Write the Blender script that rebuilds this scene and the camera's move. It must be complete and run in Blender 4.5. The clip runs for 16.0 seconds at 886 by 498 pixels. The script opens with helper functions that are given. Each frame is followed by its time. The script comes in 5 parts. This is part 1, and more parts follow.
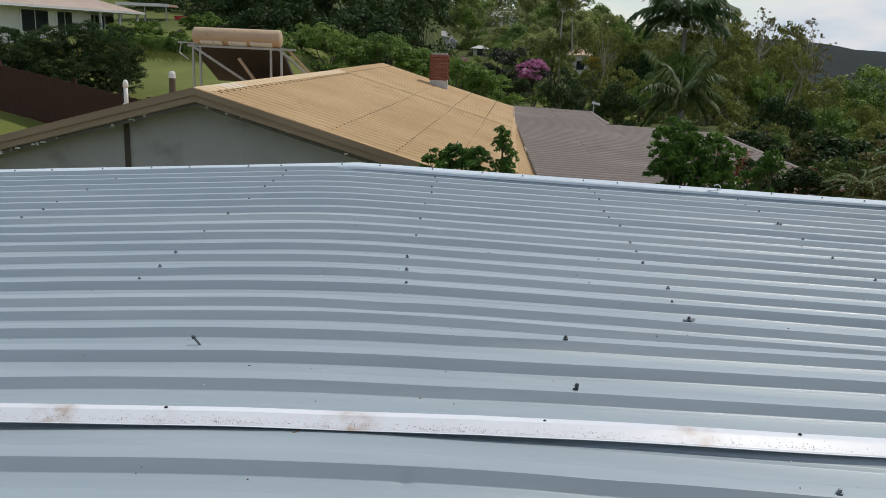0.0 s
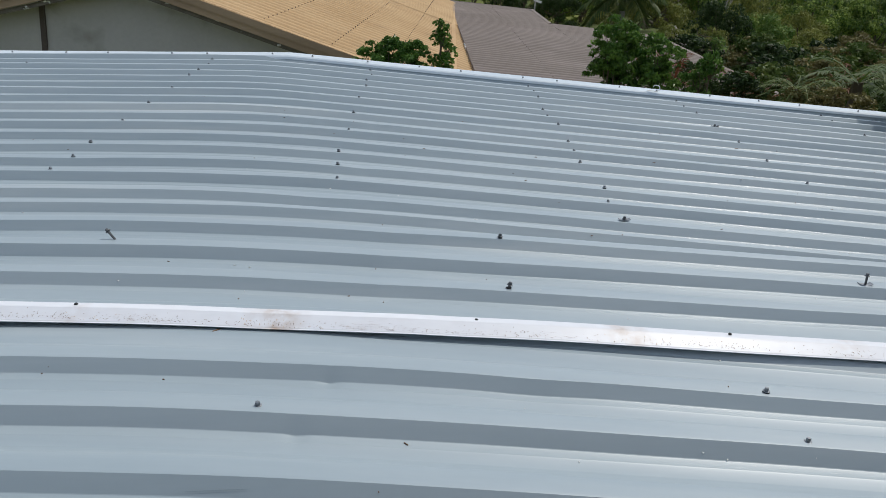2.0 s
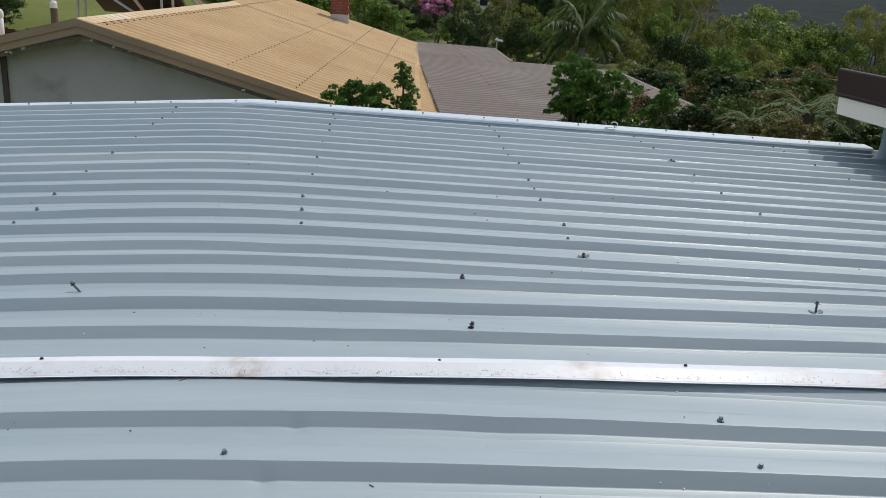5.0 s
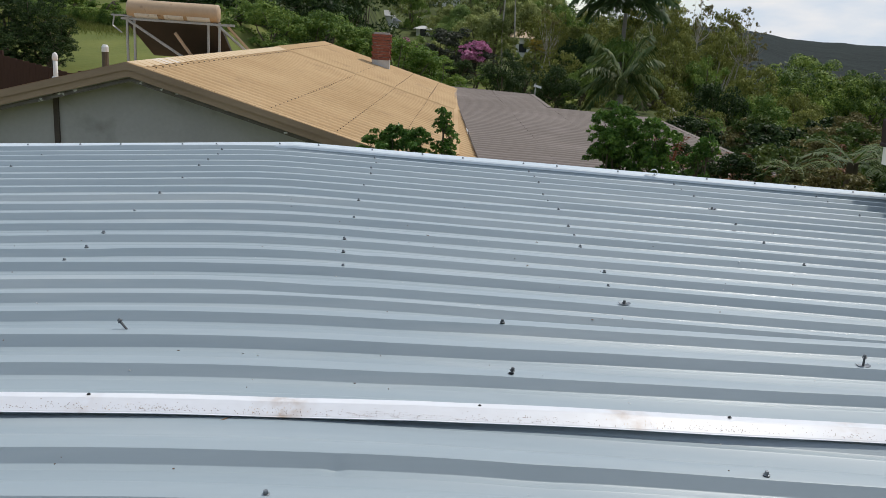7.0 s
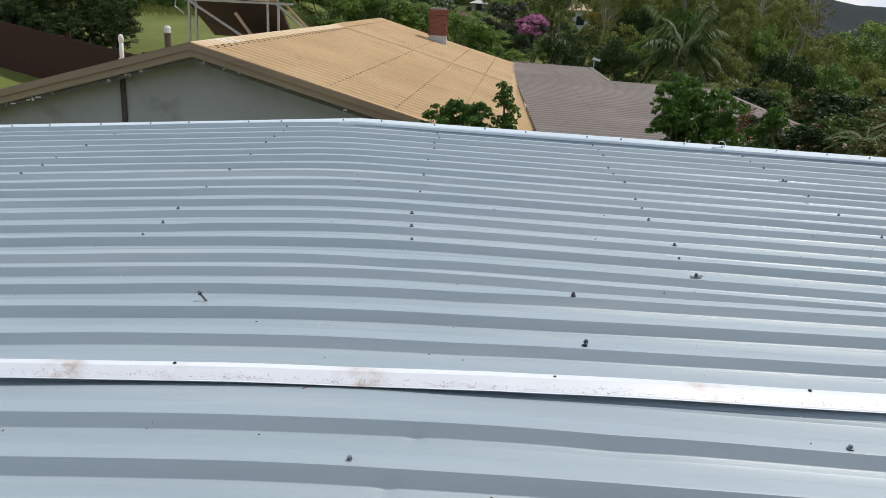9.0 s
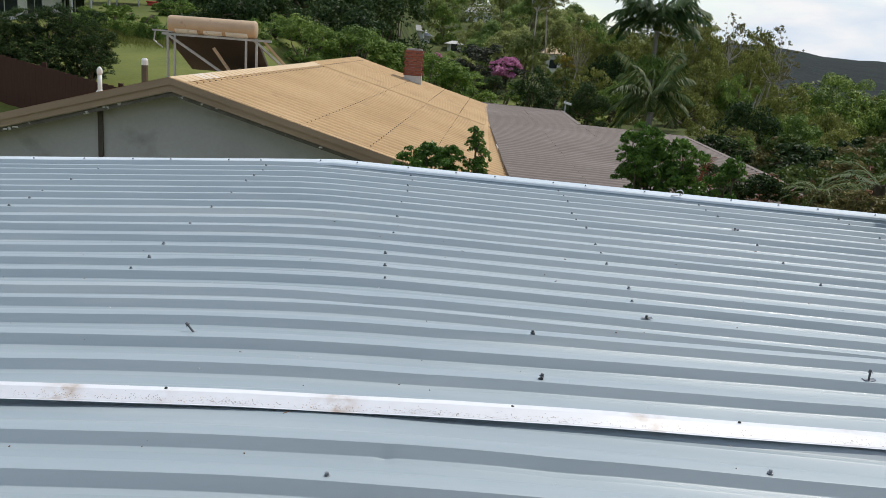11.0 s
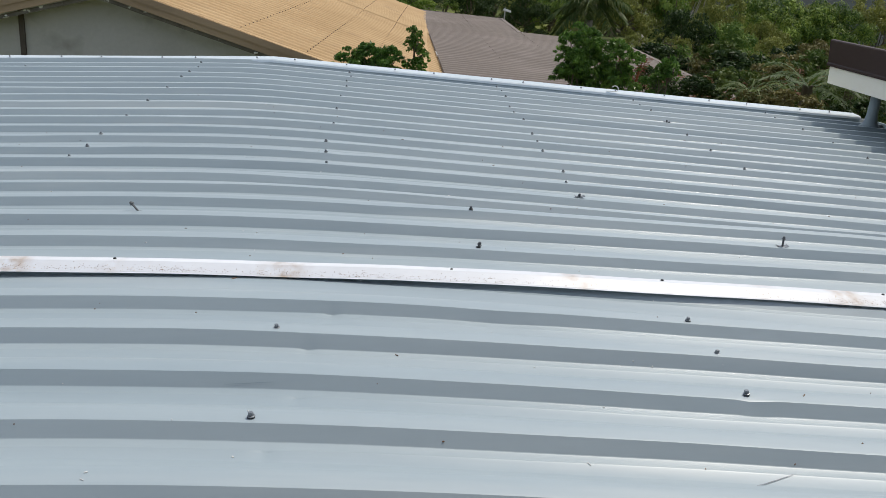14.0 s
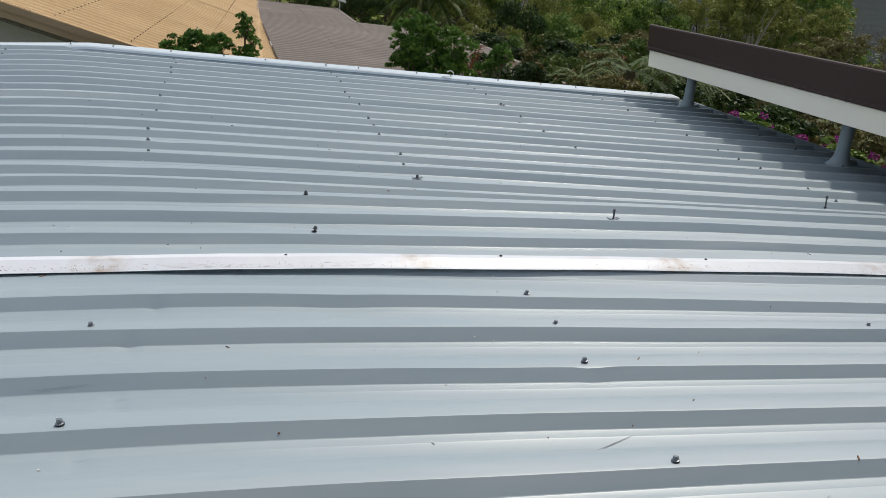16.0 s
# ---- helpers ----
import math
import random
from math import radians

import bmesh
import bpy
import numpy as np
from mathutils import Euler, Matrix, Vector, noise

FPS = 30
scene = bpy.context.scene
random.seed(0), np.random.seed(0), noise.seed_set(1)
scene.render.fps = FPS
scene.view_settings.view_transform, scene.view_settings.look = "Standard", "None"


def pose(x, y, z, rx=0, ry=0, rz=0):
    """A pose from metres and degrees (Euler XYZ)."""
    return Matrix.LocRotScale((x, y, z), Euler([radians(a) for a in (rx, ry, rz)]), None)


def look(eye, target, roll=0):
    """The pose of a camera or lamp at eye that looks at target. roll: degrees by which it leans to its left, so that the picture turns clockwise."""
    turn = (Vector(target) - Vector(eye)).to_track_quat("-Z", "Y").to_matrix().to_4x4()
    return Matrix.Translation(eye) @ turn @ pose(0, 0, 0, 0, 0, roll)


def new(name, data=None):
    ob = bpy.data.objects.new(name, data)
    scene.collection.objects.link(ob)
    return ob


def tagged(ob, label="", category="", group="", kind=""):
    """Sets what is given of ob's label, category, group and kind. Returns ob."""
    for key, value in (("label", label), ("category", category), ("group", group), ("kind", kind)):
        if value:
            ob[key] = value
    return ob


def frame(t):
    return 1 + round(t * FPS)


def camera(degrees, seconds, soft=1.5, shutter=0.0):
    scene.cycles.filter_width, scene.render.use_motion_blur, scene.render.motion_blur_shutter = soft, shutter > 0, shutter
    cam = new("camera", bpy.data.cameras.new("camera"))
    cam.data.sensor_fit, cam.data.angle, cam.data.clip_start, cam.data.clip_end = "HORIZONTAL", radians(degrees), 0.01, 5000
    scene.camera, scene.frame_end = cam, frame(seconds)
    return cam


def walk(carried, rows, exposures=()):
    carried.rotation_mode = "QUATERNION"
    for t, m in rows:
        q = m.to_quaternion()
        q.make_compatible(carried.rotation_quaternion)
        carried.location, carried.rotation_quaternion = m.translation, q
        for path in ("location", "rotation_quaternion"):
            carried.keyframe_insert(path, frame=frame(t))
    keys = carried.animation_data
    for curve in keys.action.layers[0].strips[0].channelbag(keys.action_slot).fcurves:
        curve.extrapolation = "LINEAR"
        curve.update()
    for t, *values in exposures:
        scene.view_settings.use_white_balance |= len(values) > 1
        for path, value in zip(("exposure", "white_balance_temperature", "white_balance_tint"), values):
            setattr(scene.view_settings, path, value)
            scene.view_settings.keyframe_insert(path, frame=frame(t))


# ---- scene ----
cam = camera(55.4, 16.0, 0.8)
PATH = [
    (0, (0.209, 0.488, 0.839), (0.116, 2.431, 0.375), -1.5),
    (0.5, (0.217, 0.512, 0.85), (0.167, 2.461, 0.401), -0.8),
    (1, (0.22, 0.539, 0.84), (0.213, 2.481, 0.362), -0.1),
    (1.5, (0.22, 0.56, 0.807), (0.237, 2.474, 0.228), -0.0),
    (2, (0.22, 0.576, 0.799), (0.275, 2.452, 0.108), 0.6),
    (2.5, (0.243, 0.576, 0.793), (0.352, 2.437, 0.069), 0.5),
    (3, (0.251, 0.564, 0.796), (0.419, 2.425, 0.084), 0.4),
    (3.5, (0.252, 0.557, 0.791), (0.439, 2.412, 0.068), 0.6),
    (4, (0.255, 0.554, 0.795), (0.442, 2.404, 0.059), -0.1),
    (4.5, (0.251, 0.541, 0.811), (0.409, 2.411, 0.121), -0.5),
    (5, (0.241, 0.53, 0.829), (0.367, 2.431, 0.221), -0.5),
    (7.5, (0.208, 0.52, 0.837), (0.213, 2.455, 0.33), -0.5),
    (8, (0.178, 0.521, 0.819), (0.123, 2.442, 0.262), -1.1),
    (8.5, (0.171, 0.51, 0.817), (0.072, 2.42, 0.23), -1.3),
    (9, (0.179, 0.507, 0.829), (0.09, 2.425, 0.268), -1.4),
    (9.5, (0.199, 0.497, 0.83), (0.172, 2.428, 0.313), -1.3),
    (12, (0.129, 0.206, 0.938), (0.126, 2.148, 0.463), 1.7),
    (12.5, (0.083, 0.224, 0.932), (0.171, 2.155, 0.417), 0.7),
    (13, (0.148, 0.222, 0.842), (0.271, 2.11, 0.193), -1.1),
    (13.5, (0.176, 0.165, 0.832), (0.207, 2.037, 0.129), -1.9),
    (14, (0.189, 0.172, 0.808), (0.308, 2.053, 0.138), 0.7),
    (14.5, (0.155, 0.263, 0.782), (0.427, 2.143, 0.156), 0.9),
    (15, (0.179, 0.27, 0.768), (0.513, 2.15, 0.175), -1.2),
    (15.5, (0.221, 0.241, 0.774), (0.622, 2.1, 0.157), -1.4),
    (16, (0.226, 0.223, 0.758), (0.7, 2.043, 0.078), 1.7),
]
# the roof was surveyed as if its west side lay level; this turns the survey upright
TILT = pose(0, 0, 0, 0, -3.8, 0)
UP = TILT.inverted().to_3x3() @ Vector((0, 0, 1))
walk(cam, [(t, TILT @ look(eye, target, roll)) for t, eye, target, roll in PATH], [(0, 0.02, 6500, 10), (1.5, 0.07, 6465, 10), (3.5, 0.17, 6430, 10), (4.5, 0.20, 6465, 10), (5.1, 0.13, 6483, 10), (7.5, 0.19, 6488, 10), (9, 0.30, 6492, 10), (9.5, 0.28, 6493, 10), (12.2, 0.30, 6500, 10), (13.5, 0.26, 6620, 10), (14.5, 0.28, 6716, 10), (15.2, 0.20, 6759, 10), (16, 0.18, 6740, 10)])

# ---- light ----
SUN_TO = TILT.to_3x3() @ Vector((0.45, 0.40, 0.80)).normalized()
sun_data = bpy.data.lights.new("sun", "SUN")
sun_data.energy, sun_data.angle, sun_data.color = 2.4, radians(1.5), (1.0, 0.95, 0.87)
sun = new("sun", sun_data)
sun.matrix_world = look((0, 0, 60), Vector((0, 0, 60)) - SUN_TO)
world = bpy.data.worlds.new("sky")
scene.world = world
world.use_nodes = True
wn, wl = world.node_tree.nodes, world.node_tree.links
wn.clear()
w_out = wn.new("ShaderNodeOutputWorld")
w_bg = wn.new("ShaderNodeBackground")
w_sky = wn.new("ShaderNodeTexSky")
w_sky.sky_type, w_sky.sun_disc = "NISHITA", False
w_sky.sun_elevation = math.asin(SUN_TO.z)
w_sky.sun_rotation = math.atan2(SUN_TO.x, SUN_TO.y)
w_sky.air_density, w_sky.dust_density = 1.0, 0.4
w_co = wn.new("ShaderNodeTexCoord")
w_map = wn.new("ShaderNodeMapping")
w_map.inputs["Scale"].default_value = (1.6, 1.6, 5.0)
w_noise = wn.new("ShaderNodeTexNoise")
w_noise.inputs["Scale"].default_value, w_noise.inputs["Detail"].default_value = 2.2, 7.0
w_ramp = wn.new("ShaderNodeValToRGB")
w_ramp.color_ramp.elements[0].position, w_ramp.color_ramp.elements[1].position = 0.40, 0.62
w_mix = wn.new("ShaderNodeMix")
w_mix.data_type = "RGBA"
w_cloud = wn.new("ShaderNodeValToRGB")
w_cloud.color_ramp.elements[0].position, w_cloud.color_ramp.elements[1].position = 0.36, 0.66
w_cloud.color_ramp.elements[0].color, w_cloud.color_ramp.elements[1].color = (0.60, 0.68, 0.78, 1), (0.81, 0.81, 0.82, 1)
w_bulk = wn.new("ShaderNodeTexNoise")
w_bulk.inputs["Scale"].default_value, w_bulk.inputs["Detail"].default_value = 7.0, 8.0
w_gain = wn.new("ShaderNodeVectorMath")
w_gain.operation = "SCALE"
w_gain.inputs["Scale"].default_value = 9.3
wl.new(w_map.outputs["Vector"], w_bulk.inputs["Vector"])
wl.new(w_bulk.outputs["Fac"], w_cloud.inputs["Fac"])
wl.new(w_cloud.outputs["Color"], w_gain.inputs["Vector"])
wl.new(w_gain.outputs["Vector"], w_mix.inputs["B"])
wl.new(w_co.outputs["Generated"], w_map.inputs["Vector"])
wl.new(w_map.outputs["Vector"], w_noise.inputs["Vector"])
wl.new(w_noise.outputs["Fac"], w_ramp.inputs["Fac"])
wl.new(w_ramp.outputs["Color"], w_mix.inputs["Factor"])
wl.new(w_sky.outputs["Color"], w_mix.inputs["A"])
wl.new(w_mix.outputs["Result"], w_bg.inputs["Color"])
wl.new(w_bg.outputs["Background"], w_out.inputs["Surface"])
w_bg.inputs["Strength"].default_value = 0.10


# ---- materials ----
def shader(name, rough=0.6, metal=0.0, spec=0.5):
    m = bpy.data.materials.new(name)
    m.use_nodes = True
    bsdf = m.node_tree.nodes["Principled BSDF"]
    bsdf.inputs["Roughness"].default_value = rough
    bsdf.inputs["Metallic"].default_value = metal
    bsdf.inputs["Specular IOR Level"].default_value = spec
    return m, m.node_tree.nodes, m.node_tree.links, bsdf


def rgba(c):
    return (c[0], c[1], c[2], 1.0)


def surface(name, base, second, scale=3.0, fine=60.0, rough=0.6, metal=0.0, bump=0.15, spec=0.5, stretch=(1, 1, 1), mark=None, mark_at=(0.62, 0.72), mark_scale=9.0, bump_dist=0.004):
    """Two-scale surface: broad mottling between two tones, fine grain, bump, and optional marks of a third tone."""
    m, n, l, bsdf = shader(name, rough, metal, spec)
    co = n.new("ShaderNodeTexCoord")
    mp = n.new("ShaderNodeMapping")
    mp.inputs["Scale"].default_value = stretch
    l.new(co.outputs["Object"], mp.inputs["Vector"])
    big = n.new("ShaderNodeTexNoise")
    big.inputs["Scale"].default_value, big.inputs["Detail"].default_value = scale, 6.0
    small = n.new("ShaderNodeTexNoise")
    small.inputs["Scale"].default_value, small.inputs["Detail"].default_value = fine, 4.0
    for t in (big, small):
        l.new(mp.outputs["Vector"], t.inputs["Vector"])
    add = n.new("ShaderNodeMath")
    add.operation = "MULTIPLY_ADD"
    add.inputs[1].default_value = 0.35
    l.new(small.outputs["Fac"], add.inputs[0])
    l.new(big.outputs["Fac"], add.inputs[2])
    ramp = n.new("ShaderNodeValToRGB")
    ramp.color_ramp.elements[0].position, ramp.color_ramp.elements[1].position = 0.45, 0.90
    ramp.color_ramp.elements[0].color, ramp.color_ramp.elements[1].color = rgba(base), rgba(second)
    l.new(add.outputs["Value"], ramp.inputs["Fac"])
    out = ramp.outputs["Color"]
    if mark:
        mk = n.new("ShaderNodeTexNoise")
        mk.inputs["Scale"].default_value, mk.inputs["Detail"].default_value = mark_scale, 8.0
        l.new(mp.outputs["Vector"], mk.inputs["Vector"])
        r2 = n.new("ShaderNodeValToRGB")
        r2.color_ramp.elements[0].position, r2.color_ramp.elements[1].position = mark_at
        l.new(mk.outputs["Fac"], r2.inputs["Fac"])
        mx = n.new("ShaderNodeMix")
        mx.data_type = "RGBA"
        mx.inputs["B"].default_value = rgba(mark)
        l.new(r2.outputs["Color"], mx.inputs["Factor"])
        l.new(out, mx.inputs["A"])
        out = mx.outputs["Result"]
    l.new(out, bsdf.inputs["Base Color"])
    rr = n.new("ShaderNodeMapRange")
    rr.inputs["To Min"].default_value, rr.inputs["To Max"].default_value = max(rough - 0.1, 0.02), min(rough + 0.1, 1)
    l.new(big.outputs["Fac"], rr.inputs["Value"])
    l.new(rr.outputs["Result"], bsdf.inputs["Roughness"])
    bp = n.new("ShaderNodeBump")
    bp.inputs["Strength"].default_value, bp.inputs["Distance"].default_value = bump, bump_dist
    l.new(add.outputs["Value"], bp.inputs["Height"])
    l.new(bp.outputs["Normal"], bsdf.inputs["Normal"])
    return m


def leafy(name, dark, mid, light, rough=0.55, through_light=0.25):
    """Foliage: a tone per leaf and per plant, with light passing through."""
    m, n, l, bsdf = shader(name, rough, 0.0, 0.15)
    geo = n.new("ShaderNodeNewGeometry")
    info = n.new("ShaderNodeObjectInfo")
    mad = n.new("ShaderNodeMath")
    mad.operation = "MULTIPLY_ADD"
    mad.inputs[1].default_value = 0.25
    l.new(info.outputs["Random"], mad.inputs[0])
    co = n.new("ShaderNodeTexCoord")
    patch = n.new("ShaderNodeTexNoise")
    patch.inputs["Scale"].default_value, patch.inputs["Detail"].default_value = 3.4, 3.0
    l.new(co.outputs["Object"], patch.inputs["Vector"])
    both = n.new("ShaderNodeMix")
    both.inputs["Factor"].default_value = 0.5
    l.new(geo.outputs["Random Per Island"], both.inputs["A"])
    spread = n.new("ShaderNodeMapRange")
    spread.inputs["From Min"].default_value, spread.inputs["From Max"].default_value = 0.3, 0.7
    l.new(patch.outputs["Fac"], spread.inputs["Value"])
    l.new(spread.outputs["Result"], both.inputs["B"])
    l.new(both.outputs["Result"], mad.inputs[2])
    ramp = n.new("ShaderNodeValToRGB")
    ramp.color_ramp.elements[0].color, ramp.color_ramp.elements[1].color = rgba(dark), rgba(light)
    ramp.color_ramp.elements[1].position = 1.1
    e = ramp.color_ramp.elements.new(0.55)
    e.color = rgba(mid)
    l.new(mad.outputs["Value"], ramp.inputs["Fac"])
    l.new(ramp.outputs["Color"], bsdf.inputs["Base Color"])
    tr = n.new("ShaderNodeBsdfTranslucent")
    l.new(ramp.outputs["Color"], tr.inputs["Color"])
    mix = n.new("ShaderNodeMixShader")
    mix.inputs["Fac"].default_value = through_light
    l.new(bsdf.outputs["BSDF"], mix.inputs[1])
    l.new(tr.outputs["BSDF"], mix.inputs[2])
    l.new(mix.outputs["Shader"], n["Material Output"].inputs["Surface"])
    return m


M_ROOF = surface("blue_grey_painted_steel", (0.285, 0.352, 0.388), (0.34, 0.405, 0.437), 5.0, 60, 0.43, 0.0, 0.02, 0.95, (0.10, 1, 1), (0.41, 0.46, 0.475), (0.57, 0.80), 7.0, 0.002)
M_CAP = surface("weathered_zinc_cap", (0.50, 0.575, 0.63), (0.58, 0.65, 0.70), 2.0, 50, 0.52, 0.0, 0.05, 0.5, (0.3, 1, 1))


def smudged_strip():
    """White paint with brown rust smudges where water has stood."""
    m = surface("white_painted_flashing_rusty", (0.72, 0.745, 0.785), (0.80, 0.825, 0.865), 2.0, 80, 0.40, 0.0, 0.08, 0.5, (0.4, 1, 1))
    n, l = m.node_tree.nodes, m.node_tree.links
    bsdf = n["Principled BSDF"]
    paint = bsdf.inputs["Base Color"].links[0].from_socket
    co = n.new("ShaderNodeTexCoord")
    sep = n.new("ShaderNodeSeparateXYZ")
    l.new(co.outputs["Object"], sep.inputs["Vector"])
    along = n.new("ShaderNodeMapRange")
    along.inputs["From Min"].default_value, along.inputs["From Max"].default_value = -3.0, 4.0
    l.new(sep.outputs["X"], along.inputs["Value"])
    where = n.new("ShaderNodeValToRGB")
    ramp = where.color_ramp
    ramp.elements[0].color = ramp.elements[1].color = (0.06, 0.06, 0.06, 1)
    for x, wide, deep in ((-1.9, 0.10, 0.8), (-1.35, 0.06, 0.6), (-0.80, 0.07, 1.0), (-0.55, 0.04, 0.45), (-0.10, 0.07, 0.95), (0.70, 0.07, 0.75), (1.24, 0.05, 0.4), (1.50, 0.08, 0.8), (2.25, 0.10, 0.7)):
        for off, v in ((-wide, 0.06), (0.0, deep), (wide, 0.06)):
            e = ramp.elements.new((x + off + 3.0) / 7.0)
            e.color = (v, v, v, 1)
    l.new(along.outputs["Result"], where.inputs["Fac"])
    streak = n.new("ShaderNodeTexNoise")
    streak.inputs["Scale"].default_value, streak.inputs["Detail"].default_value = 26.0, 7.0
    l.new(co.outputs["Object"], streak.inputs["Vector"])
    cut = n.new("ShaderNodeMapRange")
    cut.inputs["From Min"].default_value, cut.inputs["From Max"].default_value, cut.inputs["To Max"].default_value = 0.34, 0.68, 0.95
    l.new(streak.outputs["Fac"], cut.inputs["Value"])
    amount = n.new("ShaderNodeMath")
    amount.operation = "MULTIPLY"
    l.new(where.outputs["Color"], amount.inputs[0])
    l.new(cut.outputs["Result"], amount.inputs[1])
    mix = n.new("ShaderNodeMix")
    mix.data_type = "RGBA"
    mix.inputs["B"].default_value = (0.42, 0.30, 0.21, 1)
    l.new(amount.outputs["Value"], mix.inputs["Factor"])
    l.new(paint, mix.inputs["A"])
    l.new(mix.outputs["Result"], bsdf.inputs["Base Color"])
    return m


M_STRIP = smudged_strip()
M_STAIN = surface("pale_rust_streak", (0.56, 0.45, 0.33), (0.68, 0.58, 0.47), 40, 200, 0.8)
M_RUST = surface("rust_and_lichen_specks", (0.10, 0.055, 0.03), (0.25, 0.13, 0.06), 40, 200, 0.9)
M_SCREW = surface("galvanised_screw", (0.17, 0.185, 0.20), (0.30, 0.32, 0.34), 60, 300, 0.45, 0.6, 0.1)
M_OLDSCREW = surface("tarnished_screw", (0.07, 0.075, 0.08), (0.15, 0.16, 0.17), 60, 300, 0.5, 0.5, 0.1)
M_RUBBER = surface("black_rubber_washer", (0.02, 0.02, 0.02), (0.04, 0.04, 0.04), 60, 300, 0.8)
M_TAN = surface("faded_tan_fibre_cement", (0.455, 0.30, 0.152), (0.555, 0.385, 0.212), 0.6, 14, 0.85, 0.0, 0.1, 0.2, (1, 1, 1), (0.34, 0.23, 0.13), (0.60, 0.85), 1.6)
M_BROWN_ROOF = surface("weathered_brown_steel", (0.165, 0.134, 0.115), (0.22, 0.185, 0.162), 0.5, 12, 0.75, 0.0, 0.1, 0.3, (1, 1, 1), (0.25, 0.21, 0.19), (0.55, 0.8), 1.1)
M_RIDGE = surface("pale_tan_ridge_cap", (0.54, 0.40, 0.24), (0.62, 0.48, 0.31), 3, 30, 0.8, 0, 0.1, 0.3, (1, 1, 1), (0.66, 0.62, 0.56), (0.58, 0.72), 0.9)
M_BARGE = surface("brown_barge_board", (0.27, 0.192, 0.126), (0.35, 0.255, 0.170), 2, 40, 0.7, 0, 0.1, 0.4, (0.4, 1, 1))
# dark base with pale peeling flecks, for lower boards and soffits
M_BARGE_LOW = surface("dark_peeling_trim", (0.10, 0.088, 0.075), (0.17, 0.155, 0.135), 5, 40, 0.8, 0, 0.2, 0.3, (1, 1, 1), (0.70, 0.70, 0.66), (0.60, 0.66), 7)
M_WALL = surface("grey_fibro_wall", (0.395, 0.385, 0.378), (0.475, 0.465, 0.456), 0.9, 20, 0.85, 0, 0.08, 0.3, (1, 1, 1), (0.23, 0.22, 0.19), (0.58, 0.78), 1.3)
M_DOWN = surface("dark_brown_batten", (0.05, 0.035, 0.03), (0.08, 0.06, 0.05), 5, 40, 0.6)
M_BRICK = surface("red_brick", (0.17, 0.055, 0.036), (0.26, 0.09, 0.058), 6, 60, 0.9, 0, 0.3)
M_MORTAR = surface("grey_mortar", (0.33, 0.30, 0.27), (0.42, 0.39, 0.36), 8, 60, 0.95, 0, 0.3)
M_LEAD = surface("grey_lead_flashing", (0.42, 0.42, 0.40), (0.55, 0.55, 0.53), 5, 40, 0.6, 0.2)
M_PVC = surface("white_weathered_pvc", (0.66, 0.66, 0.64), (0.78, 0.78, 0.76), 6, 50, 0.5, 0, 0.1, 0.4, (1, 1, 0.4), (0.30, 0.28, 0.25), (0.60, 0.75), 6)
M_TANK = surface("cream_painted_tank", (0.44, 0.31, 0.19), (0.54, 0.39, 0.25), 2, 30, 0.5, 0, 0.05, 0.5, (1, 1, 1), (0.16, 0.09, 0.05), (0.62, 0.70), 2.2)
M_PANEL = surface("dark_collector_back", (0.035, 0.03, 0.027), (0.06, 0.05, 0.045), 2, 30, 0.7)
M_STEEL = surface("galvanised_frame", (0.33, 0.33, 0.32), (0.45, 0.45, 0.43), 5, 60, 0.5, 0.5)
M_DARKBROWN = surface("dark_brown_steel_gutter", (0.040, 0.024, 0.021), (0.054, 0.033, 0.029), 2, 60, 0.62, 0, 0.03, 0.25, (1, 0.3, 1))
M_WHITE = surface("white_painted_beam", (0.88, 0.82, 0.70), (0.92, 0.87, 0.76), 1.5, 60, 0.55, 0, 0.05, 0.4, (1, 0.4, 1))
M_POST = surface("blue_grey_post_flashing", (0.24, 0.30, 0.33), (0.29, 0.35, 0.38), 5, 60, 0.5)
M_GRASS = surface("mown_grass", (0.100, 0.125, 0.026), (0.165, 0.180, 0.045), 0.35, 6, 0.95, 0, 0.6, 0.2, (1, 1, 1), (0.03, 0.055, 0.015), (0.55, 0.75), 0.05, 0.05)
M_BLADE = leafy("grass_blades", (0.094, 0.124, 0.025), (0.138, 0.169, 0.038), (0.250, 0.247, 0.080), 0.7, 0.5)
# only for the unseen wall added behind the walk to block sky light
M_SKYBLOCK = surface("dark_brown_sky_blocker", (0.065, 0.033, 0.026), (0.085, 0.045, 0.036), 1.5, 40, 0.8, 0, 0.2, 0.3, (6, 6, 0.4))
M_PALING = surface("weathered_red_brown_paling", (0.056, 0.028, 0.020), (0.085, 0.044, 0.032), 1.5, 40, 0.85, 0, 0.3, 0.2, (6, 6, 0.4))
M_HOUSE_WALL = surface("cream_render", (0.66, 0.65, 0.60), (0.74, 0.73, 0.68), 1, 20, 0.85)
M_HOUSE_ROOF = surface("pink_brown_tiles", (0.36, 0.27, 0.22), (0.45, 0.35, 0.29), 0.8, 8, 0.85, 0, 0.4)
M_GLASS = surface("dark_window_glass", (0.02, 0.025, 0.03), (0.03, 0.035, 0.04), 1, 5, 0.08, 0, 0.0, 0.8)
M_TIMBER = surface("white_trim", (0.68, 0.67, 0.64), (0.76, 0.75, 0.72), 3, 30, 0.6)
M_RED = surface("red_painted_metal", (0.45, 0.04, 0.03), (0.55, 0.06, 0.04), 3, 30, 0.5)
M_BARK = surface("grey_brown_bark", (0.09, 0.07, 0.05), (0.18, 0.15, 0.11), 2, 30, 0.95, 0, 0.5, 0.2, (1, 1, 0.25))
